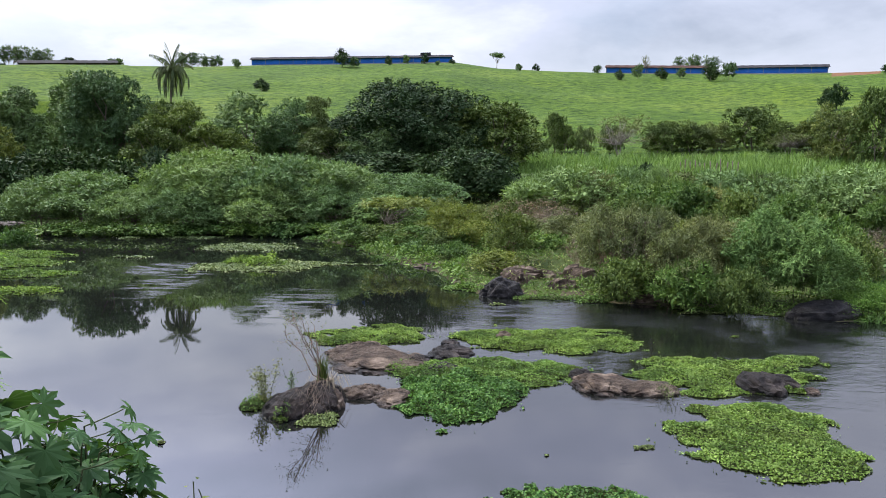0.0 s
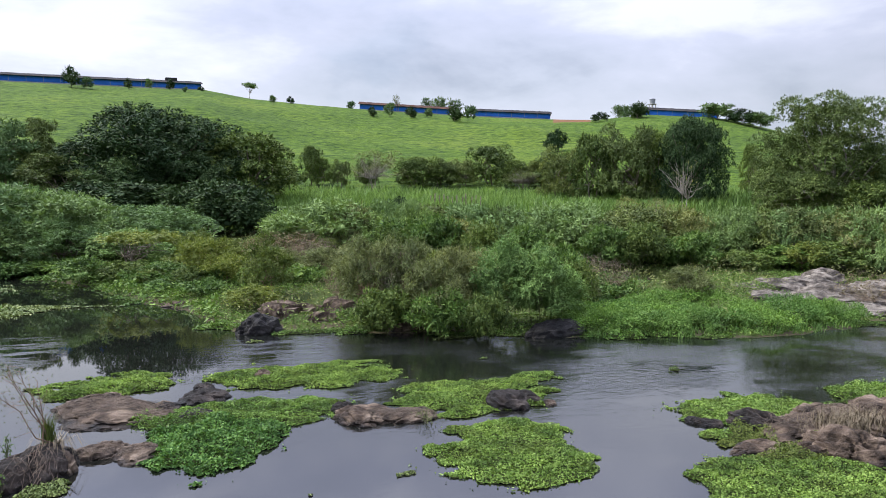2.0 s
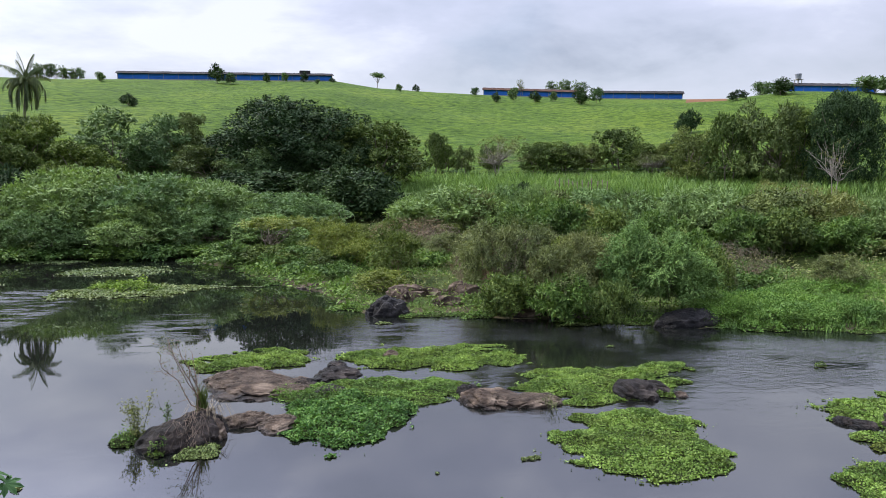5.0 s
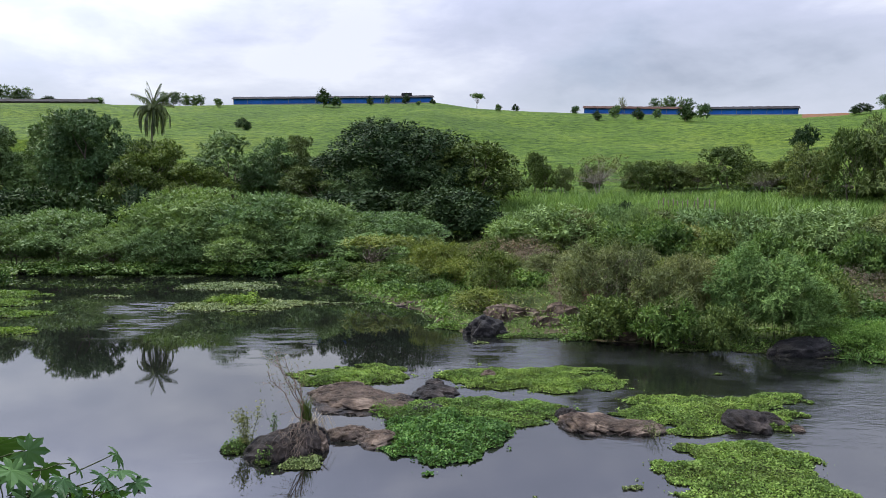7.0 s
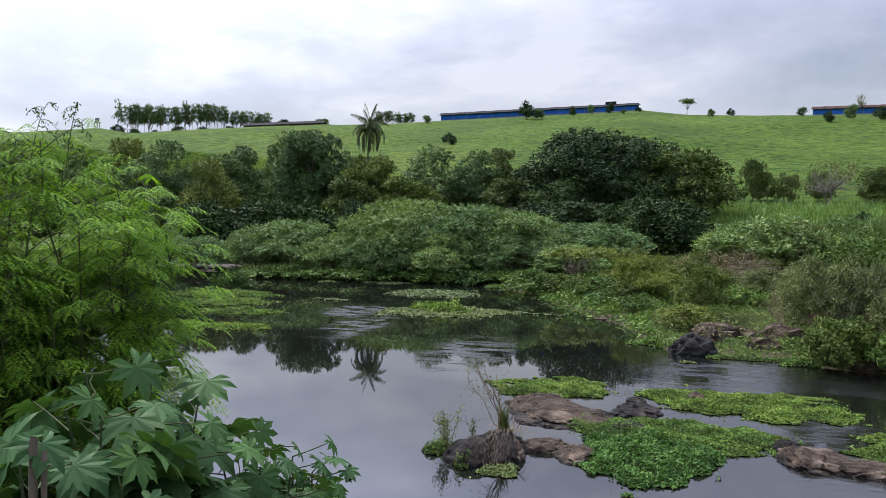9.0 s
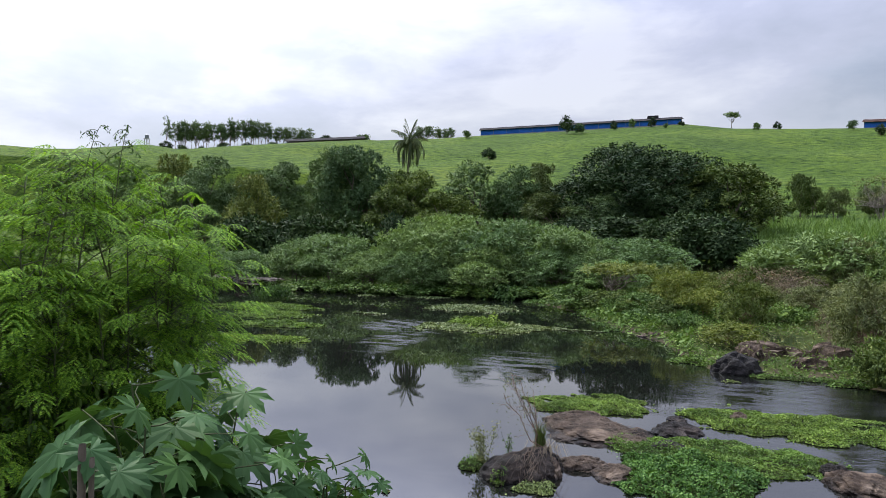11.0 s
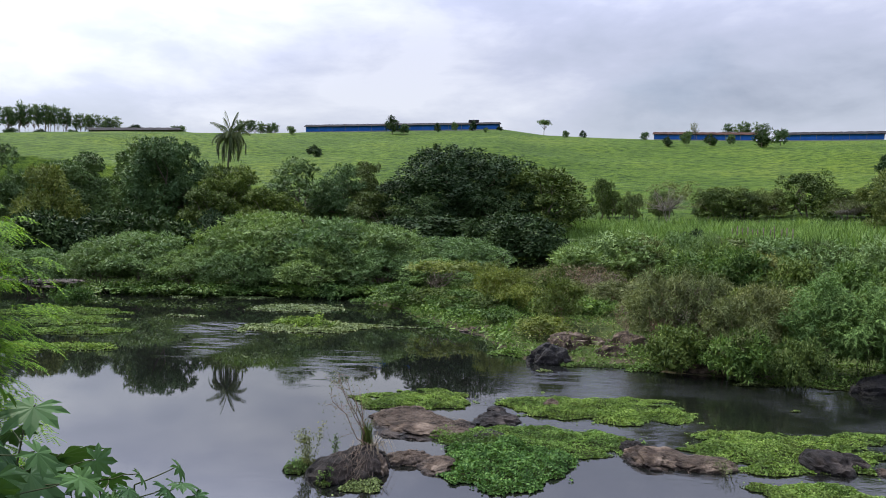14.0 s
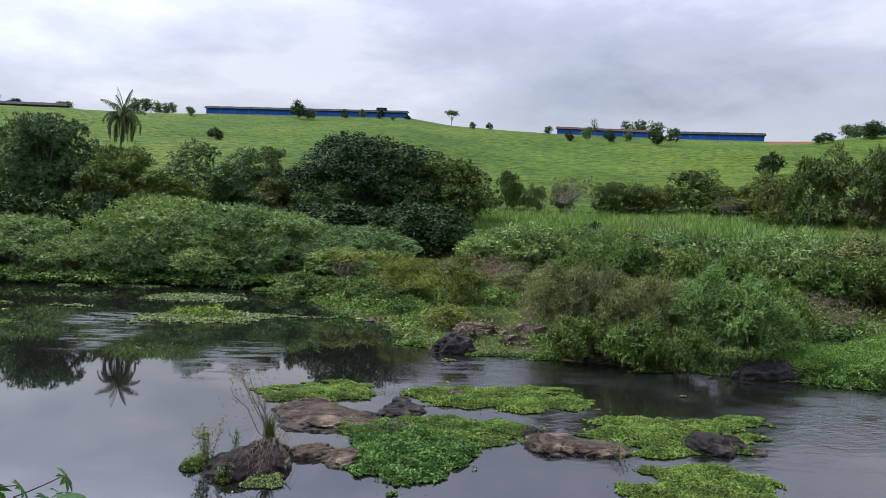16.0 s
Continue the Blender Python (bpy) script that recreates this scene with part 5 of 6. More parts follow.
# ---- floating plants ----
def floating_mat(name, blobs, size, density, mat, label, seed, tall=0.10, ragged=0.45):
    """A raft of floating leaves: rows of centre and half axes give its spread, noise frays its edge."""
    size, density = size * (0.48 if size < 0.07 else 0.55), density * (1.95 if size < 0.07 else 1.6)
    g = np.random.default_rng(seed)
    B = np.array(blobs)
    x0, x1 = (B[:, 0] - B[:, 2]).min() - 0.5, (B[:, 0] + B[:, 2]).max() + 0.5
    y0, y1 = (B[:, 1] - B[:, 3]).min() - 0.5, (B[:, 1] + B[:, 3]).max() + 0.5
    scale = 1.5 / max(0.5, B[:, 2:4].mean())

    def depth_in(X, Y):
        q = np.min([np.hypot((X - a) / c, (Y - b) / d) for a, b, c, d in B], axis=0)
        fray = fractal(X * scale + seed, Y * scale, seed, 4) * 1.1 + fractal(X * 3.1 + seed, Y * 3.1, seed + 3, 4) * 0.75
        return 1 - q - ragged * fray * 1.4

    n = int((x1 - x0) * (y1 - y0) * density)
    X, Y = g.uniform(x0, x1, n), g.uniform(y0, y1, n)
    d = depth_in(X, Y)
    keep = (d > 0) | (g.random(n) < 0.14 * np.exp(np.minimum(d, 0) * 24))
    X, Y, d = X[keep], Y[keep], d[keep]
    n = len(X)
    rise = np.clip(d * 2.4, 0.10, 1)
    lump = 0.4 + 1.3 * np.clip(fractal(X * 2.2, Y * 2.2, seed + 5) + 0.25, 0, 1)
    Z = 0.015 + tall * rise * lump * g.uniform(0.35, 1.0, n)
    N = unit(np.concatenate([g.normal(0, 0.9, (n, 2)), np.ones((n, 1))], 1))
    a = unit(np.cross(N, g.normal(0, 1, (n, 3))))
    c = np.cross(N, a)
    R = (size * g.uniform(0.6, 1.25, n))[:, None]
    P = np.stack([X, Y, Z], 1)
    ring = [(0.0, -1.0, -0.12), (0.85, 0.12, 0.14), (0.0, 1.05, -0.08), (-0.85, 0.12, 0.14)]
    v = np.stack([P + R * (p * c + q * a + h * N) for p, q, h in ring], 1)
    v[..., 2] = np.maximum(v[..., 2], 0.006)
    v = v.reshape(-1, 3)
    f = np.arange(4 * n).reshape(-1, 4)
    # a sheet for the stalks and roots, coloured dark as shade between the leaves
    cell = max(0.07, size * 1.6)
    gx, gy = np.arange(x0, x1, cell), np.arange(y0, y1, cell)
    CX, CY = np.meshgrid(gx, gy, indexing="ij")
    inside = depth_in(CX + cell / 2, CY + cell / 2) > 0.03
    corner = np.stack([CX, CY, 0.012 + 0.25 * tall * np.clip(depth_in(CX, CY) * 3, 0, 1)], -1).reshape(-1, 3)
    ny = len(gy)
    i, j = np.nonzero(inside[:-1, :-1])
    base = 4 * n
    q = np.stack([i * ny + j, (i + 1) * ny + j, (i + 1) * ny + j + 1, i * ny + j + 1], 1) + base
    me = np_mesh(name, np.concatenate([v, corner]), [f, q], [mat, SHADED_ROOTS], np.concatenate([np.zeros(n, int), np.ones(len(q), int)]))
    tagged(new(name, me), label, "floating plants", "rafts of floating plants", "stuff")


# root colour taken near black to paint the shade in the rafts' gaps
SHADED_ROOTS = soil_material("shade_dark_roots", (0.010, 0.015, 0.005), (0.030, 0.038, 0.012), 9.0)
GREEN = "bright green raft of floating leaves on the river"
floating_mat("floating_plants", ((5.92, 12.39, 1.20, 0.84), (5.41, 11.16, 1.38, 1.32), (5.92, 10.59, 0.90, 0.80), (6.39, 10.23, 0.44, 0.23)), 0.042, 1100, MAT_LEAF, GREEN, 31, 0.12, 0.28)
floating_mat("floating_plants", ((2.86, 18.43, 2.43, 1.46), (4.49, 18.11, 0.81, 0.89), (1.58, 18.93, 0.86, 0.95)), 0.05, 700, MAT_LEAF, "bright green floating raft round a small rock", 2, 0.11, 0.36)
floating_mat("floating_plants", ((0.91, 15.44, 2.16, 0.98), (2.16, 15.51, 1.07, 0.85), (-0.66, 15.56, 0.82, 0.70)), 0.045, 850, MAT_LEAF, GREEN, 3, 0.14, 0.34)
floating_mat("floating_plants", ((0.37, 13.67, 1.06, 1.61), (1.19, 14.02, 0.59, 0.81), (-0.24, 14.00, 0.61, 1.05)), 0.055, 1000, MAT_BLUE, "broad-leaved blue-green water plants at the rocks", 4, 0.2, 0.34)
floating_mat("floating_plants", ((-2.07, 18.80, 1.40, 1.01), (-1.23, 19.24, 0.71, 0.90), (-2.78, 18.21, 0.58, 0.55), (-0.63, 16.43, 0.29, 0.33)), 0.05, 700, MAT_LEAF, "green floating plants behind the flat rocks", 5, 0.12, 0.36)
floating_mat("floating_plants", ((6.11, 15.19, 1.64, 1.37), (5.20, 15.35, 0.65, 0.61), (5.78, 14.03, 0.80, 0.39), (7.70, 15.99, 0.78, 0.58)), 0.046, 850, MAT_LEAF, GREEN, 6, 0.12, 0.36)
floating_mat("floating_plants", ((8.77, 16.63, 0.56, 0.48), (7.60, 14.16, 0.19, 0.31), (8.30, 15.07, 0.48, 0.20)), 0.045, 700, MAT_LEAF, "small green tufts drifting beside a dark rock", 7, 0.08)
floating_mat("floating_plants", ((11.81, 12.26, 1.60, 1.11), (13.14, 11.85, 0.93, 0.61), (10.79, 11.93, 0.77, 0.62), (10.02, 10.99, 0.34, 0.27)), 0.046, 900, MAT_LEAF, "green floating plants along the flat rocks", 8, 0.12, 0.36)
floating_mat("floating_plants", ((9.34, 8.38, 1.62, 1.61), (9.09, 9.28, 0.79, 0.62), (10.55, 7.85, 1.47, 1.72), (8.39, 8.04, 1.11, 0.98)), 0.038, 1200, MAT_LEAF, GREEN, 9, 0.12, 0.36)
floating_mat("floating_plants", ((10.76, 10.63, 0.87, 0.47), (10.49, 9.69, 0.82, 0.48), (12.03, 10.04, 0.78, 0.32), (11.02, 11.04, 0.39, 0.33)), 0.04, 900, YELLOW_LEAF, "thin olive weeds on the flat rocks", 10, 0.16)
floating_mat("floating_plants", ((15.49, 11.59, 1.01, 1.37), (16.65, 11.21, 1.22, 1.61)), 0.05, 800, MAT_LEAF, GREEN, 11, 0.3)
floating_mat("floating_plants", ((3.39, 11.01, 0.24, 0.15), (1.71, 10.63, 0.04, 0.07), (-4.67, 11.03, 0.07, 0.10)), 0.03, 900, MAT_PALE, "few loose floating leaves", 12, 0.04)
floating_mat("floating_plants", ((1.83, 9.12, 1.10, 0.47), (2.41, 8.93, 0.65, 0.32)), 0.05, 900, MAT_BLUE, "dark green raft of floating plants near the bank", 28, 0.16, 0.34)
floating_mat("floating_plants", ((-2.43, 12.15, 0.41, 0.24), (-2.16, 12.36, 0.23, 0.18)), 0.04, 700, MAT_PALE, "yellowish weed at the foot of a dark boulder", 13, 0.05, 0.8)
floating_mat("floating_plants", ((-3.59, 12.97, 0.24, 0.41), (-2.92, 12.26, 0.17, 0.21)), 0.04, 900, MAT_LEAF, "small green tuft at the foot of a dark boulder", 14, 0.24)
floating_mat("floating_plants", ((-9.0, 33.4, 2.6, 2.2), (-7.2, 33.8, 1.9, 1.0)), 0.09, 170, MAT_PALE, "pale green raft of floating plants in the pool", 15, 0.10)
floating_mat("floating_plants", ((-9.2, 33.9, 1.4, 1.1),), 0.09, 300, MAT_LEAF, "bright green tuft on a pale floating raft", 16, 0.40)
floating_mat("floating_plants", ((-11.6, 41.7, 2.4, 2.4), (-13.0, 42.4, 1.2, 1.2)), 0.10, 130, MAT_PALE, "pale raft of floating plants in the pool", 17, 0.10)
floating_mat("floating_plants", ((-16.7, 36.3, 1.1, 0.4), (-21.4, 47.2, 0.9, 0.7), (-17.5, 47.8, 1.7, 0.9), (-4.3, 34.0, 1.4, 0.22)), 0.09, 160, MAT_PALE, "small pale drifts of floating plants", 18, 0.06)
floating_mat("floating_plants", ((-24.0, 36.6, 3.0, 2.0), (-21.2, 33.4, 2.2, 1.9), (-18.8, 29.8, 2.3, 0.9)), 0.075, 280, MAT_LEAF, "wide green raft of floating plants by the near shrubs", 19, 0.16)
floating_mat("floating_plants", ((-17.2, 25.2, 1.9, 1.0), (-15.4, 25.9, 1.1, 0.6)), 0.07, 330, MAT_LEAF, "narrow green raft of floating plants", 20, 0.12)
floating_mat("floating_plants", ((-1.7, 37.2, 2.0, 2.2), (-3.6, 41.4, 1.6, 2.0), (0.9, 34.4, 2.0, 1.0)), 0.09, 220, HERB_LEAF, "light green creeping plants along the shore", 21, 0.2)
floating_mat("floating_plants", ((1.2, 29.2, 0.9, 1.9), (2.4, 26.6, 1.2, 0.7), (6.0, 24.6, 1.3, 0.45), (1.0, 27.2, 0.7, 1.0)), 0.075, 300, HERB_LEAF, "light green creeping plants among the bank rocks", 22, 0.2)
floating_mat("floating_plants", ((4.4, 25.0, 2.0, 0.35), (9.6, 22.9, 1.6, 0.35), (14.2, 21.5, 1.8, 0.45), (11.2, 22.4, 0.9, 0.4), (20.0, 20.1, 3.0, 0.5), (25.6, 20.4, 1.4, 0.4)), 0.06, 300, HERB_LEAF, "green floating fringe below the grass bed", 23, 0.14)
floating_mat("floating_plants", ((17.0, 21.6, 3.2, 1.4), (21.5, 21.2, 3.2, 1.3), (24.6, 21.0, 1.8, 0.7)), 0.065, 420, GRASS_LEAF, "lush bright green plants on the grass bed", 27, 0.42)
floating_mat("floating_plants", ((-27.0, 51.5, 3.0, 1.0), (-20.5, 50.5, 3.4, 0.9), (-12.0, 50.0, 3.2, 0.7), (-33.0, 55.2, 3.0, 1.4), (-7.6, 47.5, 1.8, 1.0)), 0.12, 120, HERB_LEAF, "green floating fringe below the thicket", 24, 0.25)
floating_mat("floating_plants", ((8.6, 22.4, 0.8, 0.18), (2.0, 23.6, 0.5, 0.15), (26.5, 23.0, 2.8, 0.8), (31.5, 22.0, 2.2, 0.5)), 0.06, 300, MAT_PALE, "pale floating weed at the rocks", 25, 0.08)
floating_mat("floating_plants", ((12.9, 15.95, 0.16, 0.08), (8.3, 19.0, 0.1, 0.06), (-19.0, 25.0, 0.15, 0.1)), 0.04, 900, MAT_LEAF, "single drifting water plants", 26, 0.10)


# ---- the dry bush on the dark boulder ----
def rock_bush():
    g = np.random.default_rng(31)
    top = new("rock_bush")
    top.matrix_basis = pose(-2.26, 13.38, 0.3)
    tagged(top, "tall thin half-bare reddish bush with dead grass on a boulder", "bush")
    paths, tips = [], []
    for k in range(6):
        tip = np.array([-0.62 + g.normal(0, 0.22), g.normal(0, 0.2), g.uniform(0.9, 1.75)])
        stem = bent(g, (g.normal(0, 0.06), g.normal(0, 0.06), -0.15), tip, 0.012, 0.004, 7, 0.06)
        paths.append(stem)
        for q in range(12):
            s = g.uniform(0.4, 1.0)
            at = np.array([np.interp(s, np.linspace(0, 1, 7), stem[:, c]) for c in range(3)])
            end = at + g.normal(0, 0.13, 3) + np.array([-0.05, 0, 0.14])
            paths.append(bent(g, at, end, 0.004, 0.0015, 4, 0.15))
            tips.append(end)
    v, f = tubes(paths, 4)
    twigs = part("twig", np_mesh("rock_bush_twigs", v, f, [TWIG], smooth=True), top)
    T = np.repeat(np.array(tips), 6, axis=0)
    T = T + g.normal(0, 0.05, T.shape)
    v, f = leaf_quads(T, g.normal(0, 1, T.shape), 0.045, 0.016, g)
    part("leaf_sprays", np_mesh("rock_bush_leaves", v, f, [WILLOW_LEAF]), twigs)
    # hanging dead grass and one upright green tuft
    n = 90
    ang = g.uniform(0, 2 * np.pi, n)
    P = np.stack([0.04 * g.normal(0, 1, n), 0.04 * g.normal(0, 1, n), 0.02 + 0 * ang], 1)
    d = np.stack([np.cos(ang), np.sin(ang), 0 * ang], 1)
    L = g.uniform(0.25, 0.75, (n, 1))
    mid = P + d * L * 0.5 + np.array([0, 0, 0.16]) * L * 2
    tip = P + d * L * 0.9 - np.array([0, 0, 0.45]) * L
    side = np.cross(d, [0, 0, 1.0]) * 0.0035
    v = np.stack([P - side, P + side, mid + side, mid - side, tip], 1).reshape(-1, 3)
    i = np.arange(n)[:, None] * 5
    part("dead_grass", np_mesh("dead_grass", v, [i + np.array([[0, 1, 2, 3]]), i + np.array([[3, 2, 4]])], [STRAW]), top, "dry straw-coloured hanging grass")
    g2 = np.random.default_rng(32)
    P = np.stack([g2.normal(-0.12, 0.05, 160), g2.normal(0.05, 0.05, 160), np.zeros(160)], 1)
    ob = blades("grass_tuft", P, 0.6, 0.012, YELLOW_LEAF, "", 33, lean=0.2)
    ob.parent = top
    for key in ("category", "kind"):
        del ob[key]


def small_sapling(name, x, y, z, h, w, count, leafsize, mat, seed, label, stems=6):
    g = np.random.default_rng(seed)
    top = new(name)
    top.matrix_basis = pose(x, y, z)
    tagged(top, label, "bush")
    paths, P, N = [], [], []
    for k in range(stems):
        tip = np.array([g.normal(0, w * 0.4), g.normal(0, w * 0.4), h * g.uniform(0.6, 1.0)])
        stem = bent(g, (g.normal(0, 0.05), g.normal(0, 0.05), -0.2), tip, 0.010, 0.003, 6, 0.08)
        paths.append(stem)
        s = g.uniform(0.2, 1.0, count // stems)
        at = np.stack([np.interp(s, np.linspace(0, 1, 6), stem[:, c]) for c in range(3)], 1)
        off = g.normal(0, w * 0.12, at.shape)
        P.append(at + off)
        N.append(off + np.array([0, 0, 0.05]))
    v, f = tubes(paths, 4)
    stem = part("stem", np_mesh(name + "_stems", v, f, [STEM], smooth=True), top)
    P, N = np.concatenate(P), unit(np.concatenate(N))
    v, f = leaf_quads(P, N, leafsize, leafsize * 0.35, g)
    part("leaf_sprays", np_mesh(name + "_leaves", v, f, [mat]), stem)


rock_bush()
small_sapling("pond_sapling", 19.6, 21.9, 0.2, 1.1, 0.9, 700, 0.07, WILLOW_LEAF, 44, "small thin sapling standing in the grass bed", 8)
gg = np.random.default_rng(45)
q = gg.normal(0, 1, (700, 2)) * np.array([0.55, 0.3]) + np.array([12.63, 10.09])
blades("dry_grass", np.stack([q[:, 0], q[:, 1], np.full(700, 0.2)], 1), 0.36, 0.010, STRAW, "dry straw-coloured grass on the flat rocks", 46, lean=0.7)
small_sapling("willow_sapling", -3.42, 13.07, 0.1, 0.8, 0.42, 700, 0.06, WILLOW_LEAF, 41, "slender leafy sapling on the river boulder")
small_sapling("willow_sapling", -3.00, 13.32, 0.2, 0.45, 0.3, 110, 0.06, HERB_LEAF, 42, "slender leafy sapling on the river boulder")
small_sapling("water_weed", 4.63, 13.70, 0.0, 0.3, 0.5, 260, 0.05, WILLOW_LEAF, 43, "small dark weed beside the layered rock", 9)


# ---- buildings and posts on the hill ----
def barn(ax, ay, bx, by, roof_mat, label, vent=None, height=2.6, curtain=None):
    """A long poultry barn: plinth, blue side curtains between posts, low gabled roof."""
    a, b = Vector((ax, ay, 0)), Vector((bx, by, 0))
    length = (b - a).length
    za, zb = float(ground_z(ax, ay)), float(ground_z(bx, by))
    top = new("poultry_barn")
    top.matrix_basis = Matrix.Translation((ax, ay, za - 0.1)) @ Matrix.Rotation(math.atan2(by - ay, bx - ax), 4, "Z") @ Matrix.Rotation(-math.atan2(zb - za, length), 4, "Y")
    tagged(top, label, "barn", "poultry barns along the ridge")
    bm = bmesh.new()
    box(bm, 0, length, 0, 10, -2.0, 0.5)
    bm_part("plinth", bm, curtain or CONCRETE, top)
    bays = max(2, round(length / 6))
    step = length / bays
    for side in (0.02, 9.9):
        for k in range(bays):
            bm = bmesh.new()
            box(bm, k * step + 0.09, (k + 1) * step - 0.09, side - 0.1, side + 0.08, 0.32, height - 0.1)
            bm_part("side_curtain", bm, curtain or BLUE, top)
    for k in range(bays + 1):
        bm = bmesh.new()
        box(bm, k * step - 0.09, k * step + 0.09, -0.05, 0.2, -1.0, height)
        bm_part("post", bm, GREY_METAL, top)
    for x in (0.0, length - 0.2):
        bm = bmesh.new()
        vs = [bm.verts.new(p) for p in ((x, 0.1, 0.5), (x, 9.9, 0.5), (x, 9.9, height), (x, 5, height + 1.5), (x, 0.1, height))]
        face = bm.faces.new(vs)
        out = bmesh.ops.extrude_face_region(bm, geom=[face])
        for vtx in [q for q in out["geom"] if isinstance(q, bmesh.types.BMVert)]:
            vtx.co.x += 0.2
        bm_part("end_wall", bm, WHITE, top)
    for sign in (1, -1):
        bm = bmesh.new()
        y0, y1 = (-0.8, 5.0) if sign == 1 else (10.8, 5.0)
        n = 40
        for z in (0.0, 0.14):
            for k in range(n + 1):
                x = -0.8 + (length + 1.6) * k / n
                sag = 0.05 * math.sin(k * 1.7)
                bm.verts.new((x, y0, height - 0.15 + z + sag))
                bm.verts.new((x, y1, height + 1.65 + z + sag))
        bm.verts.ensure_lookup_table()
        q = 2 * (n + 1)
        for k in range(n):
            for base in (0, q):
                bm.faces.new([bm.verts[base + 2 * k + c] for c in (0, 2, 3, 1)])
            bm.faces.new([bm.verts[i] for i in (2 * k, 2 * k + 2, q + 2 * k + 2, q + 2 * k)])
        roof = bm_part("roof", bm, roof_mat, top)
    if vent:
        bm = bmesh.new()
        box(bm, length * vent - 2.4, length * vent + 2.4, 3.6, 6.4, height + 0.9, height + 2.8, 0.1)
        bm_part("roof_turret", bm, ROOF, roof)


BARN = "long low poultry barn with blue side curtains on the ridge"
barn(-87.0, 317.5, 4.0, 329.0, ROOF, BARN, 0.87)
barn(74.0, 319.0, 114.5, 306.5, RUST_ROOF, "poultry barn with blue curtains and a rusty roof")
barn(125.5, 304.0, 158.5, 289.0, ROOF, BARN)
barn(193.5, 266.0, 218.5, 246.0, ROOF, BARN)
barn(-172.0, 284.0, -140.5, 301.0, ROOF, "old barn with grey sides and a brown roof among ridge trees", height=0.7, curtain=OLD_WOOD)


def water_tank(x, y, height, size):
    top = new("water_tower")
    top.matrix_basis = pose(x, y, float(ground_z(x, y)) - 0.2)
    tagged(top, "raised grey water tank on thin legs", "water tower", "water tanks on the ridge")
    for k in range(4):
        bm = bmesh.new()
        sx, sy = (1 if k & 1 else -1) * size * 0.45, (1 if k & 2 else -1) * size * 0.45
        box(bm, sx - 0.13, sx + 0.13, sy - 0.13, sy + 0.13, 0, height - size)
        bm_part("leg", bm, CONCRETE, top)
    bm = bmesh.new()
    box(bm, -size * 0.65, size * 0.65, -size * 0.65, size * 0.65, height - size - 0.25, height - size)
    bm_part("platform", bm, CONCRETE, top)
    bm = bmesh.new()
    bmesh.ops.create_cone(bm, segments=18, radius1=size * 0.5, radius2=size * 0.62, depth=size, cap_ends=True, matrix=Matrix.Translation((0, 0, height - size / 2)))
    bm_part("tank", bm, GREY_METAL, top)
    bm = bmesh.new()
    bmesh.ops.create_cone(bm, segments=18, radius1=size * 0.64, radius2=size * 0.2, depth=size * 0.2, cap_ends=True, matrix=Matrix.Translation((0, 0, height + size * 0.1)))
    bm_part("lid", bm, GREY_METAL, top)


water_tank(199.5, 267.0, 7.4, 2.2)
water_tank(-223.0, 249.5, 4.2, 1.5)

# rows of tall thin trees behind the ridge
g = np.random.default_rng(55)
for k in range(3):
    plant("gum_tree", 160 + k, 6.0, 12.5, 1200, (0.55, 0.17), BLUE_LEAF, BARK, 24, 0.85, 0.13, "tall thin gum tree in a row on the ridge", "tree", flat=0.8, low=-0.6, zc=0.62, rz=0.34, limbs=9, depth=0.6, tuft=0.5, per=5, droop=0.4)


def tree_row(ax, ay, bx, by, count, tops, width):
    rows = []
    for k in range(count):
        s = (k + g.uniform(-0.25, 0.25)) / max(1, count - 1)
        x, y = ax + (bx - ax) * s, ay + (by - ay) * s
        rows.append((x, y + g.normal(0, 1.5), width * g.uniform(0.8, 1.25), tops + (float(0)) - float(ground_z(x, y)) + g.normal(0, 0.5)))
    sow("gum_tree", rows, g, "rows of gum trees", least=4)


tree_row(-225, 268.5, -205, 283, 22, 57.8, 6.0)
tree_row(-204, 284, -189, 295, 16, 60.2, 6.0)
tree_row(-187, 296.5, -172, 305.5, 14, 57.9, 4.6)
tree_row(-123.5, 328.5, -107, 334, 12, 60.9, 5.0)
tree_row(110, 332, 127, 326, 9, 61.7, 5.2)
sow("pasture_tree", ((-226, 265, 7, 5), (-220, 269, 6, 4), (-213, 274, 5, 3), (-205, 280, 6, 4), (-196, 287, 6, 3.5), (-186, 294, 5, 3), (-163, 303, 6, 4.5), (-145, 312, 6, 4), (-118, 326, 4, 2.5)), g, "small trees on the pasture")
sow("bare_tree", ((90.2, 313.5, 5.0, 7.5),), g, least=3)


def fence_line(ax, ay, bx, by, count, height):
    for k in range(count):
        s = k / (count - 1)
        x, y = ax + (bx - ax) * s, ay + (by - ay) * s
        top = new("fence_post")
        top.matrix_basis = pose(x, y, float(ground_z(x, y)) - 0.3, g.normal(0, 2), g.normal(0, 3), g.uniform(0, 90))
        tagged(top, "pale weathered wooden fence post at the cane field", "fence post", "fence posts at the field")
        h = height * g.uniform(0.85, 1.1) + 0.3
        v, f = tubes([np.array([(0, 0, 0, 0.075), (0.01, 0, h * 0.5, 0.07), (0, 0.01, h - 0.02, 0.065), (0, 0, h, 0.01)])], 7)
        part("stake", np_mesh("fence_stake", v, f, [OLD_WOOD], smooth=True), top)


fence_line(27.2, 79.2, 32.3, 75.6, 12, 2.3)

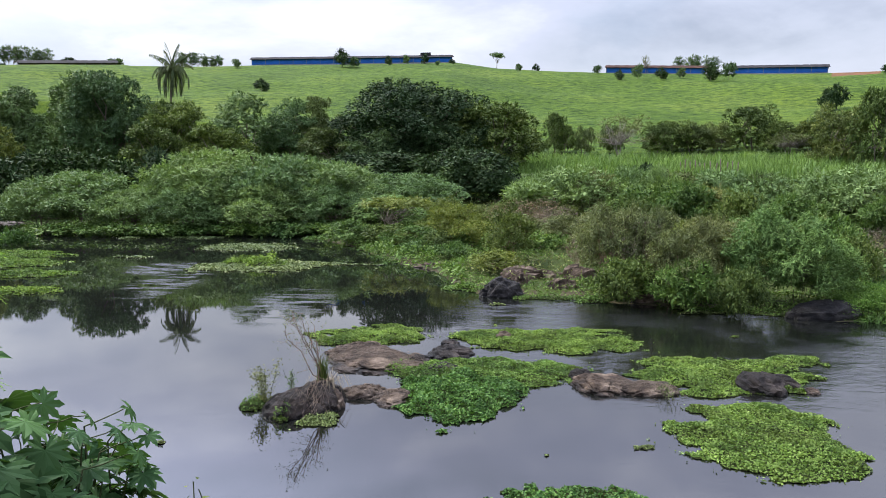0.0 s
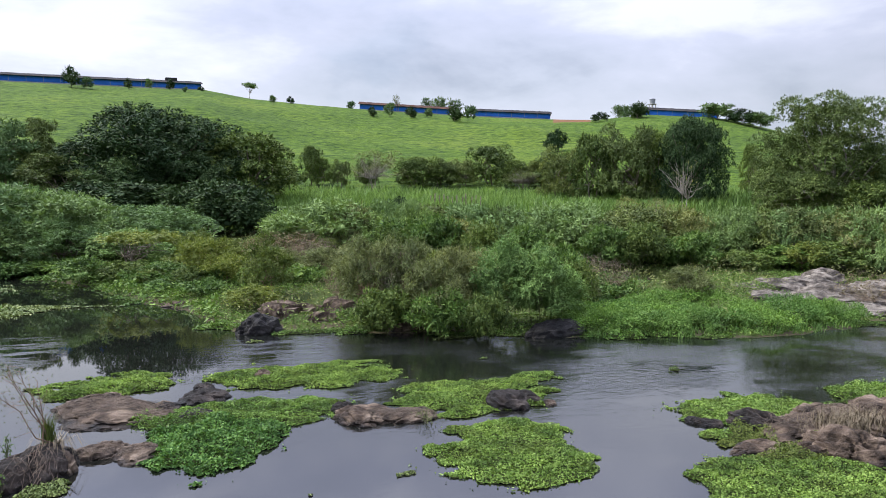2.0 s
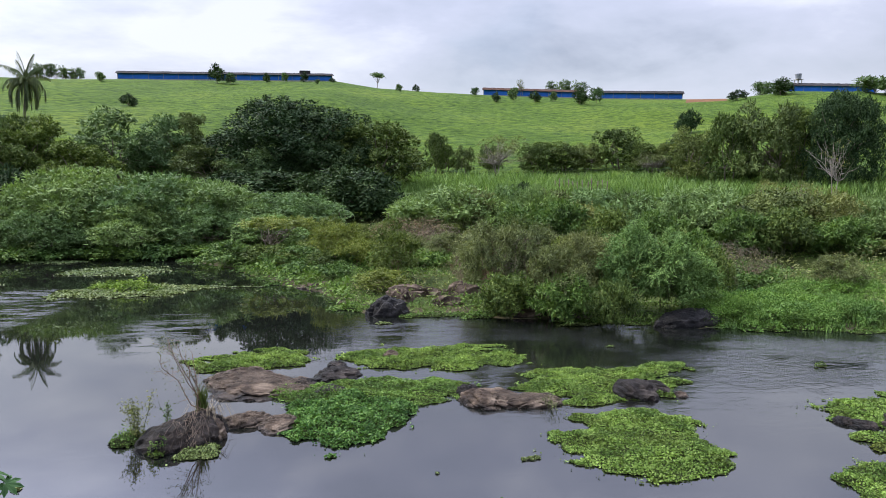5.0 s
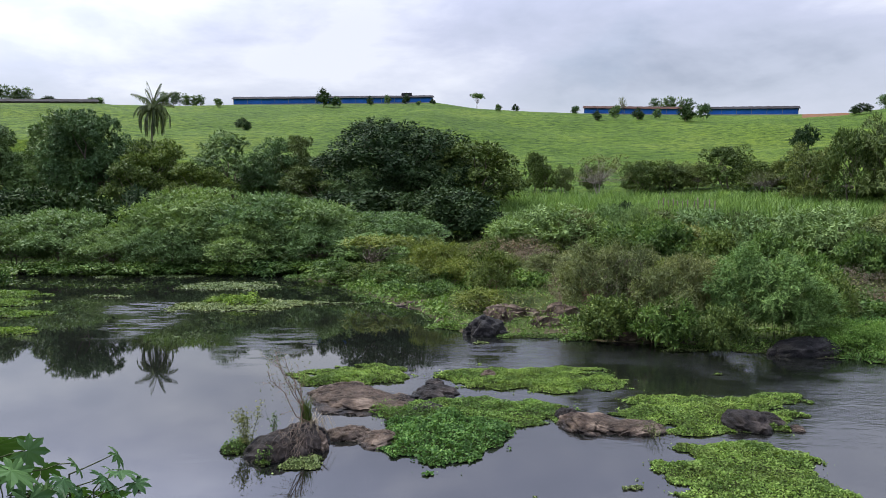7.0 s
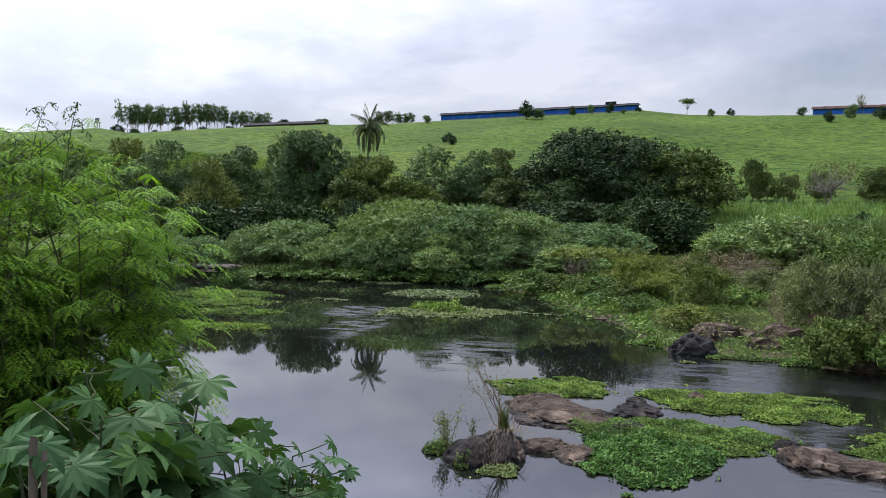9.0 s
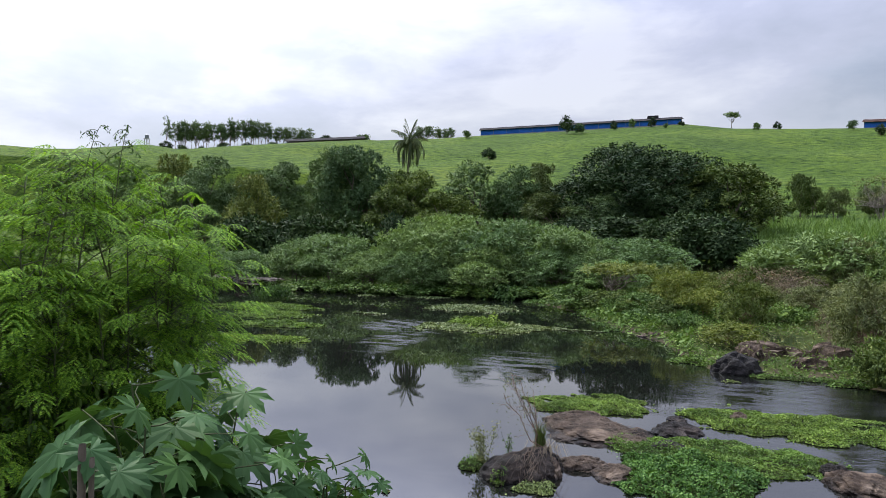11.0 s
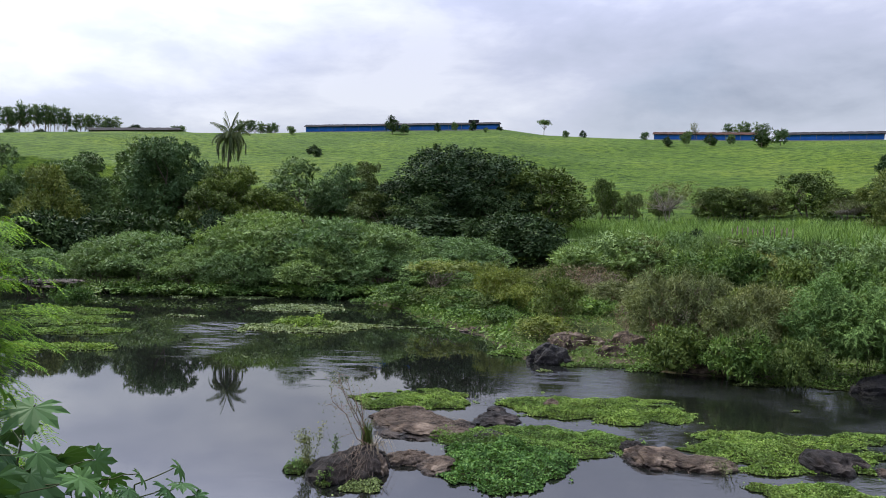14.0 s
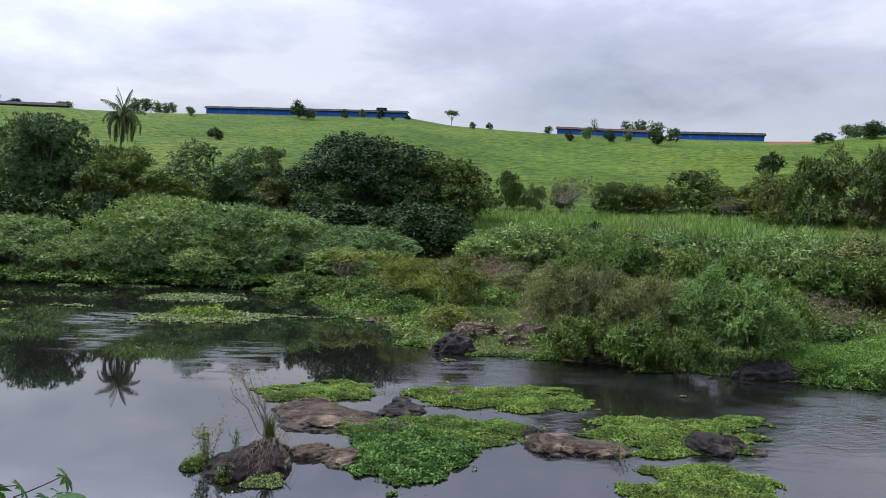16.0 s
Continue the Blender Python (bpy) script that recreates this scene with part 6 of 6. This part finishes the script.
# stone slabs of a low weir at the far end of the pool
for row in ((-43.5, 66.0, 6.0, 2.2, 0.75, 71), (-37.8, 57.3, 2.8, 1.6, 0.4, 72)):
    rock("weir_slab", *row, PALE_ROCK, "flat pale stone slab of a low weir", 0, 0.2, 0.10)


# ---- plants on the near bank ----
def castor_leaf_mesh():
    """A palmate leaf with eight pointed lobes, stalk joint at the origin, tip along +y."""
    bm = bmesh.new()
    centre = bm.verts.new((0, 0.02, 0.0))
    lobes = 8
    outline = []
    for k in range(lobes):
        ang = radians(-140 + 280 * k / (lobes - 1))
        reach = 0.19 * (0.62 + 0.38 * math.cos(ang * 0.55))
        for da, rr, z in ((-0.28, 0.64, 0.008), (-0.25, 0.79, 0.006), (-0.15, 0.86, 0.0), (0.0, 1.10, -0.035), (0.15, 0.86, 0.0), (0.25, 0.79, 0.006), (0.28, 0.64, 0.008)):
            a = ang + da
            outline.append(bm.verts.new((math.sin(a) * reach * rr, 0.02 + math.cos(a) * reach * rr, z * 0.5 - 0.02 * rr)))
        if k < lobes - 1:
            a = ang + radians(140 / (lobes - 1))
            notch = 0.56 * 0.19 * (0.62 + 0.38 * math.cos(a * 0.55))
            outline.append(bm.verts.new((math.sin(a) * notch, 0.02 + math.cos(a) * notch, -0.008)))
    ridge = []
    for k in range(lobes):
        ang = radians(-140 + 280 * k / (lobes - 1))
        reach = 0.19 * (0.62 + 0.38 * math.cos(ang * 0.55))
        ridge.append(bm.verts.new((math.sin(ang) * reach * 0.6, 0.02 + math.cos(ang) * reach * 0.6, -0.0145)))
    for k in range(lobes):
        o = outline[8 * k:8 * k + 7]
        bm.faces.new((centre, ridge[k], o[0]))
        for q in range(6):
            bm.faces.new((ridge[k], o[q + 1], o[q]))
        bm.faces.new((centre, o[6], ridge[k]))
        if k < lobes - 1:
            n = outline[8 * k + 7]
            bm.faces.new((centre, n, o[6]))
            bm.faces.new((centre, outline[8 * k + 8], n))
    bmesh.ops.recalc_face_normals(bm, faces=bm.faces)
    me = bpy.data.meshes.new("castor_leaf")
    bm.to_mesh(me)
    bm.free()
    me.materials.append(CASTOR_LEAF)
    return me


LEAF = castor_leaf_mesh()


def castor_plant(x, y, z, tops, seed, leaves_each, label, size=1.0):
    """Stems to given tops, each with large palmate leaves on long stalks."""
    g = np.random.default_rng(seed)
    root = new("castor_plant")
    root.matrix_basis = pose(x, y, z)
    tagged(root, label, "shrub", "castor plants on the near bank")
    paths, made = [], []
    for tx, ty, tz in tops:
        stem = bent(g, (g.normal(0, 0.08), g.normal(0, 0.08), -0.2), (tx - x, ty - y, tz - z), 0.010, 0.005, 7, 0.05)
        paths.append(stem)
        for k in range(leaves_each):
            s = 1 - 0.55 * (k / leaves_each) ** 0.9
            at = np.array([np.interp(s, np.linspace(0, 1, 7), stem[:, c]) for c in range(3)])
            ang = k * 2.4 + g.normal(0, 0.4)
            out = np.array([math.cos(ang), math.sin(ang), 0])
            reach = g.uniform(0.12, 0.34) * (1.15 - 0.4 * s) * 1.2
            end = at + out * reach + np.array([0, 0, g.uniform(0.02, 0.12)])
            paths.append(bent(g, at, end, 0.0045, 0.003, 4, 0.08))
            made.append((end, ang, g.uniform(0.95, 1.5) * size * (0.65 if k < 2 else 1.0)))
    v, f = tubes(paths, 5)
    stems = part("stem", np_mesh("castor_stems", v, f, [STEM], smooth=True), root)
    for end, ang, s in made:
        ob = part("leaf", LEAF, stems)
        ob.matrix_basis = pose(*end, 0, 0, math.degrees(ang) - 90 + g.normal(0, 18)) @ pose(0, 0, 0, -g.uniform(8, 62), g.normal(0, 16), 0) @ Matrix.Scale(s, 4)


def feather_shrub(x, y, z, tips, seed, label, per=30):
    """A leucaena-like shrub: arching stems with twice-feathered leaves."""
    tips = [(a - 0.18, c, d) for a, c, d in tips]
    g = np.random.default_rng(seed)
    root = new("feathery_shrub")
    root.matrix_basis = pose(x, y, z)
    tagged(root, label, "shrub", "feathery shrubs on the near bank")
    paths, spots = [], []
    for tx, ty, tz in tips:
        stem = bent(g, (g.normal(0, 0.12), g.normal(0, 0.12), -0.2), (tx - x, ty - y, tz - z), 0.017, 0.004, 8, 0.05)
        paths.append(stem)
        q = np.linspace(0, 1, 8)
        at = lambda s: np.array([np.interp(s, q, stem[:, c]) for c in range(3)])
        for k in range(per):
            s = g.uniform(0.42, 1.0)
            start = at(s)
            ang = g.uniform(0, 2 * np.pi)
            length = g.uniform(0.15, 0.50) * (1.1 - 0.55 * s)
            end = start + np.array([math.cos(ang) * length, math.sin(ang) * length, length * g.uniform(0.2, 0.9)])
            paths.append(bent(g, start, end, 0.0042, 0.002, 4, 0.08))
            for m in range(2):
                w = (m + 1) / 2
                spots.append((start + (end - start) * w, ang + g.normal(0, 0.9), g.uniform(0.15, 0.29)))
        for m in range(4):
            spots.append((at(1 - 0.05 * m), g.uniform(0, 6.28), g.uniform(0.14, 0.24)))
    v, f = tubes(paths, 5)
    wood = part("wood", np_mesh("feathery_stems", v, f, [STEM], smooth=True), root)
    # leaves: a midrib with pairs of side ribs, each set with narrow leaflets
    n = len(spots)
    P = np.array([s[0] for s in spots])
    ang = np.array([s[1] for s in spots])
    L = np.array([s[2] for s in spots])[:, None]
    out = np.stack([np.cos(ang), np.sin(ang), 0 * ang], 1)
    side = np.stack([-np.sin(ang), np.cos(ang), 0 * ang], 1)
    rise = g.uniform(0.1, 0.9, (n, 1))
    V = []
    ribs, pairs = 7, 8
    up = np.array([0, 0, 1.0])
    for k in range(ribs):
        s = 0.18 + 0.82 * k / (ribs - 1)
        foot = P + out * L * s + up * L * (rise * s - 0.65 * s * s)
        for sign in (-1, 1):
            d = unit(side * sign * (0.95 - 0.45 * s) + out * (0.3 + 0.6 * s) + np.array([0, 0, -0.12 - 0.35 * s]) + g.normal(0, 0.10, (n, 3)))
            rl = L * 0.46 * (1.05 - 0.6 * abs(s - 0.45))
            cross = unit(np.cross(d, up) + g.normal(0, 0.15, (n, 3)))
            for q in range(pairs):
                w = (q + 0.6) / pairs
                at = foot + d * rl * w - up * rl * 0.22 * w * w
                for sg in (-1, 1):
                    tip = at + (cross * sg * 0.8 + d * 0.6 - up * 0.1) * rl * 0.17
                    V.append(np.stack([at - d * rl * 0.05, at + d * rl * 0.07, tip], 1))
    v = np.concatenate(V).reshape(-1, 3)
    part("leaf_sprays", np_mesh("feathery_leaves", v, np.arange(len(v)).reshape(-1, 3), [FEATHER_LEAF]), wood)


def sprig(x, y, z, h, lean, seed):
    """A bare top shoot with small hanging side leaves against the sky."""
    g = np.random.default_rng(seed)
    root = new("top_shoot")
    root.matrix_basis = pose(x, y, z)
    tagged(root, "thin dark shoot rising from the feathery shrub", "shrub", "shoots of the feathery shrubs")
    s = np.linspace(0, 1, 9)
    stem = np.stack([lean * s ** 1.6, 0.02 * s, h * (s - 0.12 * s ** 4), 0.006 - 0.004 * s], 1)
    paths = [stem]
    P, N = [], []
    for k in range(9):
        w = 0.25 + 0.75 * k / 8
        at = np.array([np.interp(w, s, stem[:, c]) for c in range(3)])
        a = g.uniform(0, 6.28)
        L = 0.16 * (1.15 - 0.6 * w)
        q = np.linspace(0, 1, 6)
        rib = np.stack([at[0] + math.cos(a) * L * q, at[1] + math.sin(a) * L * q, at[2] + L * (0.5 * q - 0.9 * q * q), 0.0022 - 0.001 * q], 1)
        paths.append(rib)
        P.append(np.repeat(rib[1:, :3], 3, axis=0) + g.normal(0, 0.008, (15, 3)))
        N.append(g.normal(0, 1, (15, 3)))
    v, f = tubes(paths[:1], 4)
    shoot = part("stem", np_mesh("shoot_stem", v, f, [STEM], smooth=True), root)
    for rib in paths[1:]:
        v, f = tubes([rib], 4)
        part("leaf_stalk", np_mesh("leaf_stalk", v, f, [STEM], smooth=True), shoot)
    v, f = leaf_quads(np.concatenate(P), unit(np.concatenate(N)), 0.030, 0.009, g, 0.8)
    part("leaf_sprays", np_mesh("shoot_leaves", v, f, [HERB_LEAF]), root)


CASTOR = "castor plant with large star-shaped green leaves"
FEATHER = "tall feathery light green shrub leaning over the water"
feather_shrub(-3.55, 4.0, 1.4, ((-3.56, 3.61, 5.0), (-3.46, 3.69, 4.85), (-3.54, 4.02, 4.85), (-3.31, 3.96, 4.85), (-3.24, 4.14, 4.85), (-3.28, 4.35, 4.7), (-3.1, 4.23, 4.45), (-3.08, 4.13, 4.2), (-3.12, 3.97, 3.95), (-3.13, 3.71, 4.2), (-3.19, 3.53, 4.45), (-3.09, 3.87, 4.4), (-3.3, 3.5, 3.7), (-3.2, 4.1, 3.6)), 61, FEATHER)
feather_shrub(-4.1, 3.5, 1.5, ((-3.8, 3.65, 5.0), (-3.97, 3.61, 4.95), (-3.98, 3.45, 4.85), (-4.25, 3.45, 4.95), (-3.44, 3.44, 4.6), (-3.5, 3.24, 4.6), (-3.24, 3.35, 4.05), (-3.39, 3.21, 4.2), (-3.54, 3.05, 4.4), (-3.91, 3.08, 4.45), (-4.22, 3.16, 4.7), (-3.64, 2.93, 4.1), (-4.6, 3.3, 4.9), (-4.4, 3.0, 4.3)), 62, FEATHER)
castor_plant(-2.6, 3.0, 1.5, ((-2.61, 3.25, 3.70), (-2.66, 2.81, 3.72), (-2.47, 2.70, 3.55), (-2.45, 2.46, 3.65), (-2.41, 3.39, 3.52)), 71, 13, CASTOR, 1.05)
castor_plant(-2.3, 3.2, 1.35, ((-2.33, 2.95, 3.46), (-2.30, 3.40, 3.24), (-2.29, 3.20, 3.24), (-2.17, 3.48, 3.06), (-2.19, 2.93, 3.28), (-2.45, 3.1, 3.30)), 72, 14, CASTOR, 0.9)
castor_plant(-2.10, 3.65, 1.2, ((-2.05, 3.55, 3.02), (-1.92, 3.72, 2.92), (-2.20, 3.70, 3.10), (-1.98, 3.85, 2.88), (-1.86, 3.62, 2.80), (-2.25, 3.50, 3.00), (-1.82, 3.85, 2.76), (-2.08, 3.40, 2.90), (-1.95, 3.60, 3.04), (-1.88, 3.74, 2.98), (-2.02, 3.76, 3.06), (-1.90, 3.50, 2.92)), 73, 12, CASTOR, 0.66)
castor_plant(-2.35, 2.3, 2.0, ((-2.27, 2.62, 3.40), (-2.2, 1.99, 3.60), (-2.35, 2.2, 3.50), (-2.2, 2.4, 3.30)), 74, 8, CASTOR, 0.9)
small_sapling("bank_weed", -1.22, 3.18, 1.45, 1.78, 0.22, 120, 0.075, YELLOW_LEAF, 74, "thin yellowing weed on the near bank", 3)

small_sapling("bank_weed", 0.97, 3.33, 1.2, 1.78, 0.16, 140, 0.05, YELLOW_LEAF, 75, "thin yellow-green weed tip on the near bank", 5)


def old_post(x, y, z):
    root = new("fence_post")
    root.matrix_basis = pose(x, y, z, 2, 1, 20)
    tagged(root, "split weathered wooden post among the castor leaves", "fence post")
    for k, (dx, h, r) in enumerate(((0, 1.17, 0.016), (0.036, 1.12, 0.011), (-0.032, 0.95, 0.009))):
        v, f = tubes([np.array([(dx, 0, -0.4, r * 1.2), (dx, 0.01, h * 0.5, r), (dx + 0.01, 0, h - 0.03, r * 0.9), (dx + 0.01, 0.004, h, r * 0.75)])], 7)
        part("stake", np_mesh("post_stake", v, f, [OLD_WOOD], smooth=True), root)


plant("bank_shrub", 190, 2.6, 2.4, 6500, (0.075, 0.034), HERB_LEAF, STEM, 40, 0.30, 0.014, "dense dark green shrub on the near bank", "shrub", flat=0.8, low=-0.6, zc=0.5, stems=7, limbs=6, tuft=0.12, per=8, kite=True)
sow("bank_shrub", ((-3.95, 3.75, 1.7, 2.85), (-4.5, 3.6, 1.9, 3.0), (-3.75, 3.3, 1.9, 2.1), (-4.6, 3.1, 2.4, 2.3), (-3.1, 2.6, 1.1, 1.1)), g, "dense shrubs on the near bank")
old_post(-2.11, 1.95, 2.56)

u, v = g.uniform(-7, 5, 7000), g.uniform(0.4, 5.6, 7000)
keep = (ground_z(u, v) > 0.05) & (u < -0.8 + 0.3 * v - 1.0)
u, v = u[keep], v[keep]
blades("bank_grass", np.stack([u, v, ground_z(u, v)], 1), 0.35, 0.014, HERB_LEAF, "green grass on the near bank", 81)
sprig(-3.55, 3.62, 4.75, 0.55, 0.08, 91)
sprig(-3.82, 3.60, 4.75, 0.55, 0.13, 92)
sprig(-3.95, 3.55, 4.7, 0.40, -0.06, 93)
